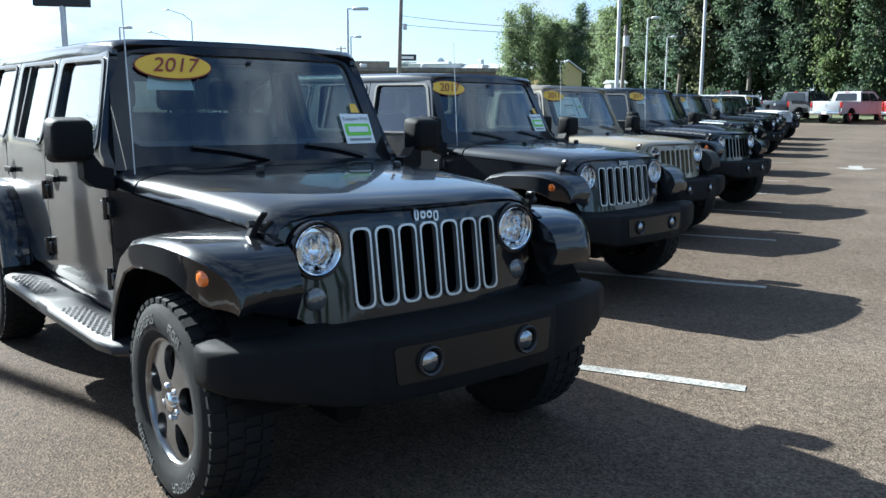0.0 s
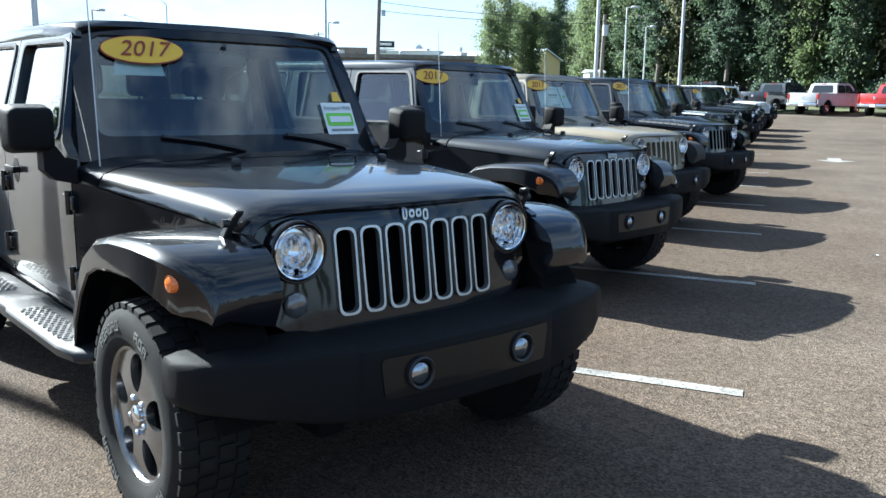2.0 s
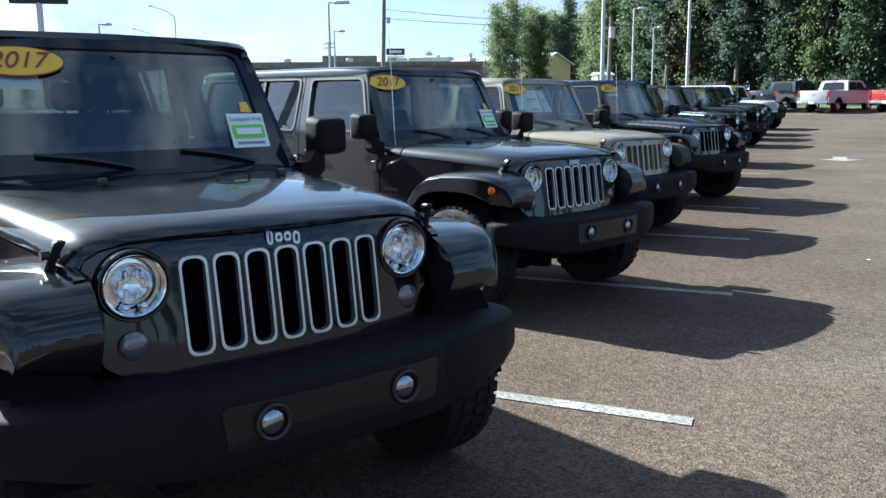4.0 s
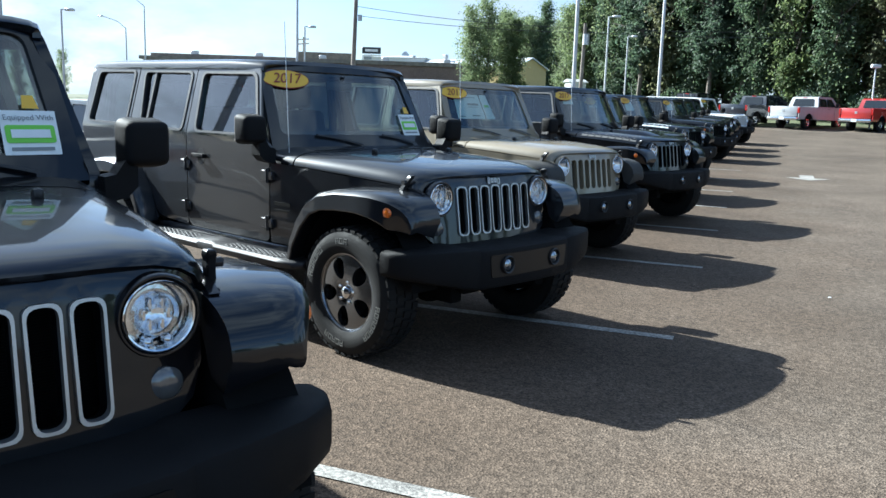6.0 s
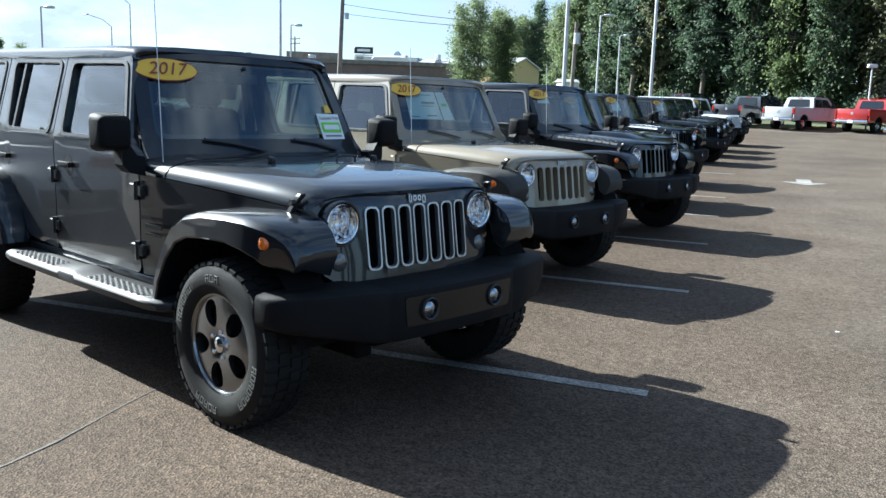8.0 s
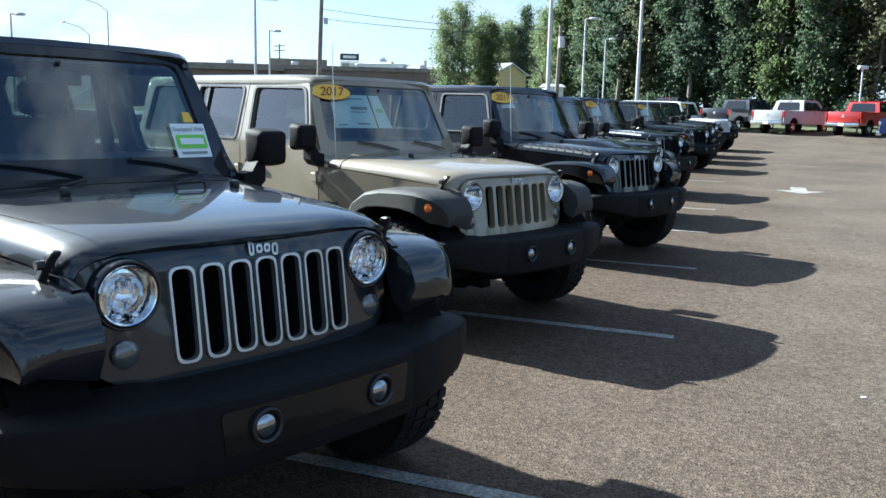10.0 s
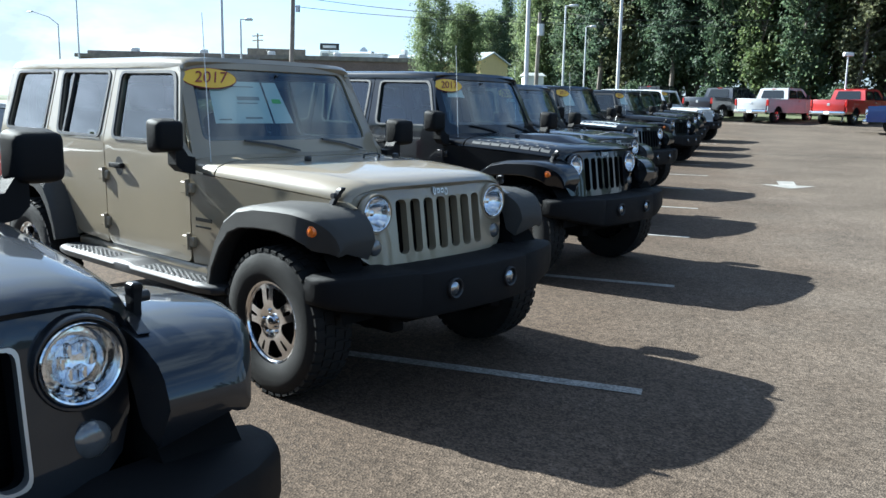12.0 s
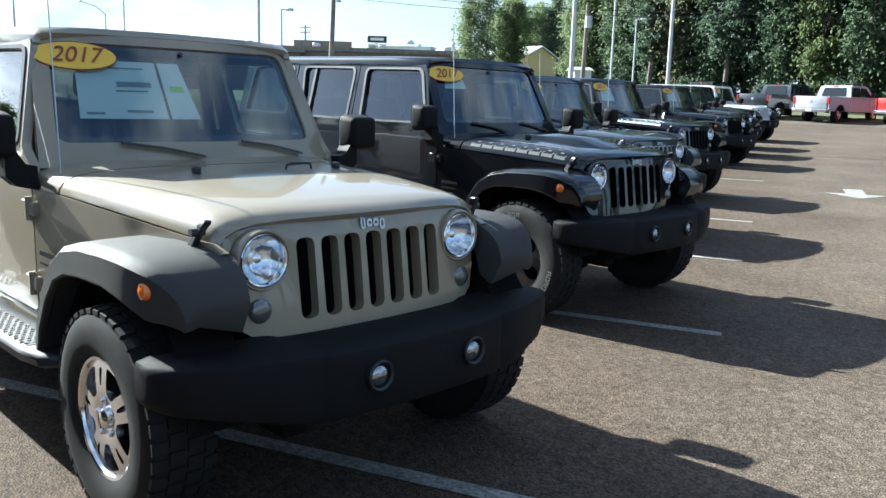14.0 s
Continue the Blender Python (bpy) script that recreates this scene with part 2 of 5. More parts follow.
# Leaf tones carry blue for haze; the palest also lightened for haze and backlight.
LEAVES = [leaf_mat("spring_leaves", (0.075, 0.115, 0.05), (0.185, 0.225, 0.09)),
          leaf_mat("dark_leaves", (0.06, 0.10, 0.06), (0.135, 0.18, 0.095)),
          leaf_mat("olive_leaves", (0.11, 0.125, 0.065), (0.215, 0.22, 0.115)),
          leaf_mat("hazed_leaves", (0.12, 0.165, 0.085), (0.24, 0.285, 0.14)),
          leaf_mat("pine_needles", (0.055, 0.09, 0.06), (0.11, 0.15, 0.095))]


# ---- mesh helpers ----
from mathutils.geometry import delaunay_2d_cdt
CACHE = {}


def finish(bm, name, smooth=38):
    if all(len(e.link_faces) == 2 for e in bm.edges):
        bmesh.ops.recalc_face_normals(bm, faces=bm.faces[:])
    me = bpy.data.meshes.new(name)
    bm.to_mesh(me)
    bm.free()
    for p in me.polygons:
        p.use_smooth = smooth > 0
    if smooth > 0:
        me.set_sharp_from_angle(angle=radians(smooth))
    me.materials.append(None)
    return me


def mesh(key, fn, *args):
    """The mesh made by fn(*args), built once for each key."""
    if key not in CACHE:
        CACHE[key] = finish(fn(*args), str(key if isinstance(key, str) else key[0]))
    return CACHE[key]


def part(name, me, material, parent, label="", m=None):
    """Links a mesh (or a bmesh) as one object under a thing or a part."""
    if isinstance(me, bmesh.types.BMesh):
        me = finish(me, name)
    ob = new(name, me)
    ob.material_slots[0].link = "OBJECT"
    ob.material_slots[0].material = material
    if parent is not None:
        ob.parent = parent
    if m is not None:
        ob.matrix_local = m
    if label:
        ob["label"] = label
    return ob


def thing(name, m, label, category, group="", kind=""):
    ob = new(name)
    ob.empty_display_size = 0.2
    ob.matrix_world = m
    return tagged(ob, label, category, group, kind)


def box(x0, x1, y0, y1, z0, z1, bevel=0.0, seg=2, bm=None):
    bm = bm or bmesh.new()
    v = [bm.verts.new((x, y, z)) for x in (x0, x1) for y in (y0, y1) for z in (z0, z1)]
    fs = [bm.faces.new([v[i] for i in q]) for q in ((0, 1, 3, 2), (4, 6, 7, 5), (0, 4, 5, 1), (2, 3, 7, 6), (0, 2, 6, 4), (1, 5, 7, 3))]
    if bevel:
        es = list({e for f in fs for e in f.edges})
        bmesh.ops.bevel(bm, geom=es, offset=bevel, segments=seg, profile=0.5, affect="EDGES", clamp_overlap=True)
    return bm


def loft(rings, cap=True, bm=None, close=True):
    """Skin over rings of points, each ring closed on itself."""
    bm = bm or bmesh.new()
    vs = [[bm.verts.new(p) for p in r] for r in rings]
    n = len(rings[0])
    for a, b in zip(vs, vs[1:]):
        for i in range(n if close else n - 1):
            j = (i + 1) % n
            bm.faces.new((a[i], a[j], b[j], b[i]))
    if cap and close:
        bm.faces.new(vs[0][::-1])
        bm.faces.new(vs[-1])
    return bm


def tube(points, r, n=8, bm=None):
    pts = [Vector(p) for p in points]
    rings = []
    for i, p in enumerate(pts):
        d = (pts[min(i + 1, len(pts) - 1)] - pts[max(i - 1, 0)]).normalized()
        q = d.to_track_quat("Z", "Y")
        rr = r[i] if isinstance(r, (list, tuple)) else r
        rings.append([p + q @ Vector((rr * math.cos(2 * math.pi * k / n), rr * math.sin(2 * math.pi * k / n), 0)) for k in range(n)])
    return loft(rings, bm=bm)


def lathe(profile, n=32, axis="y", bm=None, at=(0, 0, 0), cap=False):
    """Turns (along, radius) pairs round an axis."""
    rings = []
    for a, r in profile:
        ring = []
        for k in range(n):
            c, s = r * math.cos(2 * math.pi * k / n), r * math.sin(2 * math.pi * k / n)
            p = {"y": (c, a, s), "x": (a, c, s), "z": (c, s, a)}[axis]
            ring.append((p[0] + at[0], p[1] + at[1], p[2] + at[2]))
        rings.append(ring)
    return loft(rings, cap, bm)


def rounded(poly, r, n=4):
    """A polygon with its corners rounded; r may be one radius or one per corner."""
    out = []
    k = len(poly)
    for i, p in enumerate(poly):
        rr = r[i] if isinstance(r, (list, tuple)) else r
        p, a, b = Vector(p), Vector(poly[i - 1]), Vector(poly[(i + 1) % k])
        if rr <= 0:
            out.append(tuple(p))
            continue
        da, db = a - p, b - p
        t = min(rr, da.length * 0.48, db.length * 0.48)
        s, e = p + da.normalized() * t, p + db.normalized() * t
        for j in range(n + 1):
            w = j / n
            out.append(tuple((1 - w) ** 2 * s + 2 * w * (1 - w) * p + w * w * e))
    return out


def inside(p, loop):
    x, y, odd = p[0], p[1], False
    for (x0, y0), (x1, y1) in zip(loop, loop[1:] + loop[:1]):
        if (y0 > y) != (y1 > y) and x < (x1 - x0) * (y - y0) / (y1 - y0) + x0:
            odd = not odd
    return odd


def face_out(bm, ref):
    """Turns an open sheet so that its normals look away from ref."""
    bmesh.ops.recalc_face_normals(bm, faces=bm.faces[:])
    bm.normal_update()
    if sum(f.normal.dot(f.calc_center_median() - Vector(ref)) * f.calc_area() for f in bm.faces) < 0:
        bmesh.ops.reverse_faces(bm, faces=bm.faces[:])
        bm.normal_update()
    return bm


def thicken(bm, t, ref):
    """Gives an open sheet a thickness t on the side that looks towards ref."""
    face_out(bm, ref)
    faces, rim = bm.faces[:], [e for e in bm.edges if len(e.link_faces) == 1]
    rim = [(e.verts[0], e.verts[1]) if e.link_loops[0].vert == e.verts[0] else (e.verts[1], e.verts[0]) for e in rim]
    back = {v: bm.verts.new(v.co - v.normal * t) for v in bm.verts[:]}
    for f in faces:
        bm.faces.new([back[v] for v in reversed(f.verts[:])])
    for p, q in rim:
        bm.faces.new((q, p, back[p], back[q]))
    return bm


CAR_MID = (-1.6, 0, 0.95)


def panel(outer, holes, where, thick, cuts=(), step=0.09, ref=CAR_MID):
    """A sheet of some thickness with holes, drawn in the plane (u, v) and laid into space by where(u, v)."""
    pts, edges = [], []
    loops = [[tuple(p[:2]) for p in lp] for lp in [outer, *holes]]
    for lp in loops:
        first = len(pts)
        for (x0, y0), (x1, y1) in zip(lp, lp[1:] + lp[:1]):
            n = max(1, int(math.hypot(x1 - x0, y1 - y0) / step + 0.5))
            for i in range(n):
                pts.append((x0 + (x1 - x0) * i / n, y0 + (y1 - y0) * i / n))
        edges += [(i, i + 1) for i in range(first, len(pts) - 1)] + [(len(pts) - 1, first)]
    solid = [p for p in pts]
    if step < 1:
        us, vs = [p[0] for p in pts], [p[1] for p in pts]
        gu = [min(us) + step * (i + 0.5) for i in range(int((max(us) - min(us)) / step) + 1)]
        gv = [min(vs) + step * (i + 0.5) for i in range(int((max(vs) - min(vs)) / step) + 1)] + [c for a, c in cuts if a == "v"]
        for x in gu:
            for y in gv:
                if inside((x, y), loops[0]) and not any(inside((x, y), h) for h in loops[1:]) and all((x - q[0]) ** 2 + (y - q[1]) ** 2 > (0.3 * step) ** 2 for q in solid):
                    pts.append((x, y))
    vs, _, fs, *_ = delaunay_2d_cdt([Vector(p) for p in pts], edges, [], 0, 1e-6)
    bm = bmesh.new()
    bv = [bm.verts.new((v.x, v.y, 0)) for v in vs]
    for f in fs:
        c = ((sum(vs[i].x for i in f)) / len(f), (sum(vs[i].y for i in f)) / len(f))
        if inside(c, loops[0]) and not any(inside(c, h) for h in loops[1:]):
            bm.faces.new([bv[i] for i in f])
    bmesh.ops.delete(bm, geom=[v for v in bm.verts if not v.link_faces], context="VERTS")
    for v in bm.verts:
        v.co = where(v.co.x, v.co.y)
    if thick:
        thicken(bm, thick, ref)
    else:
        face_out(bm, ref)
    return bm


def ring_frame(outer, inner, where, depth):
    """A closed frame between two loops of as many points."""
    bm = bmesh.new()
    a = [bm.verts.new(where(u, v, 0)) for u, v in outer]
    b = [bm.verts.new(where(u, v, depth)) for u, v in outer]
    c = [bm.verts.new(where(u, v, depth)) for u, v in inner]
    d = [bm.verts.new(where(u, v, -depth)) for u, v in inner]
    n = len(outer)
    for i in range(n):
        j = (i + 1) % n
        for p, q in ((a, b), (b, c), (c, d)):
            bm.faces.new((p[i], p[j], q[j], q[i]))
    return bm


def ellipse(cx, cy, rx, ry, n=24, squash=2.0):
    out = []
    for k in range(n):
        c, s = math.cos(2 * math.pi * k / n), math.sin(2 * math.pi * k / n)
        out.append((cx + rx * math.copysign(abs(c) ** (2 / squash), c), cy + ry * math.copysign(abs(s) ** (2 / squash), s)))
    return out


def text_mesh(word, size, depth=0.001, shear=0.0):
    key = ("text", word, size, shear)
    if key not in CACHE:
        cu = bpy.data.curves.new("text", "FONT")
        cu.body, cu.size, cu.extrude, cu.shear = word, size, depth, shear
        cu.align_x, cu.align_y = "CENTER", "CENTER"
        ob = new("text", cu)
        deps = bpy.context.evaluated_depsgraph_get()
        me = bpy.data.meshes.new_from_object(ob.evaluated_get(deps))
        bpy.data.objects.remove(ob)
        me.materials.clear()
        me.materials.append(None)
        CACHE[key] = me
    return CACHE[key]


# ---- ground ----
ROW = Vector((-0.378, 0.926))        # along the row of cars
OUT = Vector((0.926, 0.378))         # out of the stalls, across the lane
BAY = Vector((0.943, 0.333))         # along the painted stall lines


def rise(x, y):
    """The lot climbs gently along the row."""
    u = ROW.x * x + ROW.y * y
    u = max(0.0, u)
    return 0.00048 * u * u if u < 48 else 1.106 + 0.0461 * 24 * (1 - math.exp(-(u - 48) / 24))


def on_ground(u, v, h=0.0):
    p = ROW * u + OUT * v
    return Vector((p.x, p.y, rise(p.x, p.y) + h))


def sheet(us, vs, h):
    bm = bmesh.new()
    g = [[bm.verts.new(on_ground(u, v, h)) for v in vs] for u in us]
    for a, b in zip(g, g[1:]):
        for i in range(len(vs) - 1):
            bm.faces.new((a[i], a[i + 1], b[i + 1], b[i]))
    return bm


US = [-900, -300, -120, -60, -30, -10, 0] + [2 * k for k in range(1, 24)] + [48, 52, 58, 66, 76, 90, 120, 200, 400, 900]
ground = tagged(part("ground", sheet(US, [-900, -300, -120, -60, -20, 0, 20, 60, 120, 300, 900], 0.0), ASPHALT, None),
                "grey-brown worn asphalt car park, gently rising", "ground", kind="structure")
grass = tagged(part("grass_verge", sheet([46.6, 47.2, 48, 52, 58, 66, 76, 90, 120, 300], [-300, -120, -60, -20, 0, 20, 60, 120, 300], 0.03), GRASS, None),
               "strip of mown grass beyond the asphalt", "grass", kind="structure")


def stripe(end, length, width=0.1):
    """A painted line that ends at a place and runs back into the stalls."""
    e = Vector(end)
    side = ROW * (width / 2)
    bm = bmesh.new()
    rows = []
    n = max(2, int(length / 0.5))
    for i in range(n + 1):
        c = e - BAY * (length * i / n)
        w = 1 + 0.08 * noise.noise((c.x * 3, c.y * 3, 0))
        rows.append([bm.verts.new((*(c + side * w * k), rise(*(c + side * k)) + 0.005)) for k in (-1, 1)])
    for a, b in zip(rows, rows[1:]):
        bm.faces.new((a[0], a[1], b[1], b[0]))
    return tagged(part("parking_line", bm, STRIPE, None), "worn white painted stall line on the asphalt", "marking",
                  "stall lines", "structure")


for k in range(-2, 13):
    stripe((2.222 - 1.065 * k, -1.640 + 2.681 * k), 6.4)
for k in range(-4, 11):
    stripe((-9.0 - 1.065 * k, -3.6 + 2.681 * k), 5.2)


# ---- wheels ----
def tyre_bm(r, rim):
    bm = lathe([(-0.10, rim - 0.005), (-0.122, rim + 0.03), (-0.130, (r + rim) / 2), (-0.122, r - 0.045), (-0.104, r - 0.013), (-0.088, r - 0.008),
                (0.088, r - 0.008), (0.104, r - 0.013), (0.122, r - 0.045), (0.130, (r + rim) / 2), (0.122, rim + 0.03), (0.10, rim - 0.005)], 48)
    return bm


def tread_bm(r):
    """Shoulder and centre blocks round the tyre."""
    bm = bmesh.new()
    n = 40
    for k in range(n):
        for y0, y1, off, deep in ((-0.116, -0.066, 0.0, 0.024), (0.066, 0.116, 0.5, 0.024), (-0.058, -0.006, 0.3, 0.012), (0.006, 0.058, 0.8, 0.012)):
            a0, a1 = 2 * math.pi * (k + off) / n, 2 * math.pi * (k + off + 0.68) / n
            v = []
            for a in (a0, a1):
                for y in (y0, y1):
                    for rr in (r - deep, r):
                        d = 0.008 if abs(y) > 0.1 and rr == r else 0
                        v.append(bm.verts.new(((rr - d) * math.cos(a), y, (rr - d) * math.sin(a))))
            for q in ((0, 1, 3, 2), (4, 6, 7, 5), (0, 4, 5, 1), (2, 3, 7, 6), (1, 5, 7, 3)):
                bm.faces.new([v[i] for i in q])
    return bm


def letters_bm(r0, words):
    """Raised letter-like blocks on the outer wall (towards -y)."""
    bm = bmesh.new()
    for start, count in words:
        for k in range(count):
            a = start - k * 0.118
            for du, dv, w, h in ((-0.012, 0, 0.005, 0.034), (0.010, 0, 0.005, 0.034), (0, 0.0145, 0.018, 0.005), (0, -0.0145 if k % 2 else 0.0, 0.018, 0.005)):
                c, s = math.cos(a), math.sin(a)
                v = []
                for y in (-0.1305, -0.124):
                    for pu, pv in ((-1, -1), (1, -1), (1, 1), (-1, 1)):
                        u, rr = du + pu * w / 2, r0 + dv + pv * h / 2
                        v.append(bm.verts.new((rr * c + u * s, y, rr * s - u * c)))
                for q in ((0, 1, 2, 3), (0, 4, 5, 1), (1, 5, 6, 2), (2, 6, 7, 3), (3, 7, 4, 0)):
                    bm.faces.new([v[i] for i in q])
    return bm


def rim_face_bm(style, R):
    holes = []
    for k in range(5):
        a = 2 * math.pi * k / 5 + 0.35
        loop = []
        if style == "split":
            quad = rounded([(0.098, -0.02), (0.186, -0.07), (0.202, 0.0), (0.186, 0.07), (0.098, 0.02)], 0.016, 3)
            quad = [(p[0] * R / 0.225, p[1] * R / 0.225) for p in quad]
            slit = rounded([(0.125, -0.006), (0.185, -0.012), (0.192, 0.0), (0.185, 0.012), (0.125, 0.006)], 0.006, 3)
            b = a + math.pi / 5
            holes.append([((u * math.cos(b) - v * math.sin(b)) * R / 0.225, (u * math.sin(b) + v * math.cos(b)) * R / 0.225) for u, v in slit])
        else:
            quad = []
            for j in range(20):
                c, s = math.cos(2 * math.pi * j / 20), math.sin(2 * math.pi * j / 20)
                rad = 0.146 + 0.064 * c
                quad.append((rad, s * 0.062 * (0.62 + 0.42 * (c + 1) / 2) * (1 if s > 0 else 0.86)))
            quad = [(p[0] * R / 0.225, p[1] * R / 0.225) for p in quad]
        for u, v in quad:
            loop.append((u * math.cos(a) - v * math.sin(a), u * math.sin(a) + v * math.cos(a)))
        holes.append(loop)

    def where(u, v):
        d = math.hypot(u, v)
        return Vector((u, -0.092 - 0.012 * math.sin(min(1, d / R) * math.pi) + (0.012 if d < 0.05 else 0), v))

    outer = ellipse(0, 0, R - 0.004, R - 0.004, 48)
    bm = panel(outer, holes, where, 0.028, step=0.03, ref=(0, 0.3, 0))
    return bm


def rim_lip_bm(R):
    return lathe([(0.09, R - 0.03), (-0.06, R - 0.022), (-0.088, R - 0.012), (-0.104, R - 0.004), (-0.108, R + 0.006), (-0.100, R + 0.012), (-0.09, R + 0.008)], 48)


def hub_bm():
    return lathe([(-0.085, 0.04), (-0.108, 0.036), (-0.116, 0.026), (-0.118, 0.001)], 20)


def lug_bm():
    return lathe([(-0.08, 0.012), (-0.104, 0.012), (-0.109, 0.007), (-0.110, 0.001)], 6)


def disc_bm():
    bm = lathe([(-0.05, 0.005), (-0.05, 0.15), (-0.03, 0.15), (-0.03, 0.19), (0.08, 0.2), (0.08, 0.005)], 28)
    return bm


def add_wheel(root, x, side, style, r, turn=0.0):
    """A wheel with its tyre; its outer face looks away from the car."""
    R = {"sahara": 0.232, "split": 0.212, "dark": 0.22}[style]
    alloy = {"sahara": ALLOY, "split": ALLOY_BRIGHT, "dark": ALLOY_DARK}[style]
    m = Matrix.Translation((x, side * 0.79, r)) @ Matrix.Rotation(0 if side < 0 else math.pi, 4, "Z") @ Matrix.Rotation(turn, 4, "Y")
    w = part("wheel", mesh("brake_disc", disc_bm), DARK, root, "", m)
    part("tyre", mesh(("tyre", r, R), tyre_bm, r, R), RUBBER, w)
    part("tread", mesh(("tread", r), tread_bm, r), RUBBER, w)
    if style != "split":
        for word in ((2.5, 6), (1.35, 3), (-0.55, 7), (-2.0, 5)):
            part("raised_lettering", mesh(("lettering", r, word), letters_bm, (r + R) / 2 - 0.003, (word,)), LETTER, w, "raised white outlined blocks on the tyre wall")
    part("rim", mesh(("rim", style), rim_face_bm, "split" if style == "split" else "fat", R), alloy, w)
    part("rim_lip", mesh(("rim_lip", R), rim_lip_bm, R), alloy, w)
    part("hub_cap", mesh("hub_cap", hub_bm), CHROME if style != "dark" else ALLOY_DARK, w)
    for k in range(5):
        a = 2 * math.pi * (k + 0.5) / 5 + 0.35
        part("lug_nut", mesh("lug_nut", lug_bm), CHROME, w, "", Matrix.Translation((0.062 * math.cos(a), 0, 0.062 * math.sin(a))))
    return w


# ---- off-road car: body panels, x ahead from the front axle, y to its left ----
def flank(z):
    """Half width of the body at a height."""
    if z < 0.62:
        return 0.755 + 0.03 * max(0, z - 0.45) / 0.17
    if z < 1.27:
        return 0.785
    return 0.785 - 0.125 * (z - 1.27) / 0.49


def side_where(s):
    return lambda u, v: Vector((u, s * (flank(v) if u < -0.95 else flank(v) - 0.15 * max(0, min(1, (u + 0.95) / 1.3))), v))


CUTS = [("v", 0.62), ("v", 1.27), ("v", 1.5)]
WIN_F = [(-1.835, 1.285), (-1.06, 1.285), (-1.215, 1.69), (-1.87, 1.70)]
WIN_R = [(-2.66, 1.295), (-2.035, 1.285), (-2.035, 1.705), (-2.74, 1.715)]
WIN_Q = [(-3.585, 1.31), (-2.915, 1.30), (-2.915, 1.72), (-3.545, 1.725)]
DOOR_F = [(-1.945, 0.57), (-0.925, 0.57), (-0.925, 1.2), (-1.01, 1.27), (-1.175, 1.745), (-1.965, 1.755)]
DOOR_R = [(-2.40, 0.60), (-1.955, 0.57), (-1.975, 1.755), (-2.84, 1.765), (-2.84, 1.06), (-2.62, 0.98)]


def grow(poly, d):
    c = Vector((sum(p[0] for p in poly) / len(poly), sum(p[1] for p in poly) / len(poly)))
    return [tuple(c + (Vector(p) - c) * (1 + d / (Vector(p) - c).length)) for p in poly]


def door_bm(s, outer, win, radii):
    return panel(rounded(outer, radii), [rounded(win, 0.05)], side_where(s), 0.04, CUTS)


def pane_bm(s, win):
    w = side_where(s)
    return panel(rounded(grow(win, 0.01), 0.05), [], lambda u, v: w(u, v) - Vector((0, s * 0.02, 0)), 0, CUTS[2:])


def seal_bm(s, win):
    w = side_where(s)
    return ring_frame(rounded(grow(win, 0.026), 0.06), rounded(grow(win, -0.004), 0.05), lambda u, v, d: w(u, v) + Vector((0, s * d, 0)), 0.007)


def quarter_bm(s):
    arch = [(-2.47 + 0.0, 0.56), (-2.52, 0.8), (-2.65, 0.96), (-2.85, 1.02), (-3.1, 1.02), (-3.3, 0.95), (-3.45, 0.78), (-3.47, 0.56)]
    outer = [(-3.72, 0.56), *reversed(arch), (-2.41, 0.58), (-2.63, 0.985), (-2.855, 1.065), (-2.855, 1.765), (-3.66, 1.79)]
    return panel(outer, [rounded(WIN_Q, 0.06)], side_where(s), 0.04, CUTS)


def cowl_side_bm(s):
    outer = [(-0.915, 0.57), (-0.56, 0.57), (-0.5, 0.8), (-0.3, 0.97), (0.3, 0.97), (0.36, 1.0), (0.30, 1.025), (-0.70, 1.095), (-0.915, 1.11)]
    return panel(outer, [], side_where(s), 0.03, [("u", -0.6), ("u", -0.2), ("u", 0.1), ("v", 0.62)])


def sill_bm(s):
    w = side_where(s)
    bm = bmesh.new()
    return box(-2.45, -0.5, min(s * 0.70, s * 0.765), max(s * 0.70, s * 0.765), 0.44, 0.565, 0.02, 2, bm)


def arch(a):
    """How far the bonnet has risen from its edge, at a share of its half width."""
    tab = ((0, 1), (0.35, 0.985), (0.6, 0.955), (0.78, 0.88), (0.9, 0.72), (0.965, 0.5), (0.995, 0.2), (1.0, 0.0))
    for (a0, k0), (a1, k1) in zip(tab, tab[1:]):
        if a <= a1:
            return k0 + (k1 - k0) * (a - a0) / (a1 - a0)
    return 0.0


def hood_section(x, half, edge, crown, drop):
    """One rib of the bonnet from its right edge over the crown to its left."""
    fr = (-1, -0.995, -0.965, -0.9, -0.78, -0.6, -0.35, 0, 0.35, 0.6, 0.78, 0.9, 0.965, 0.995, 1)
    out = []
    for f in fr:
        a = abs(f)
        k = arch(a)
        out.append(Vector((x - drop * a * a, half * f, edge + (crown - edge) * k)))
    return out


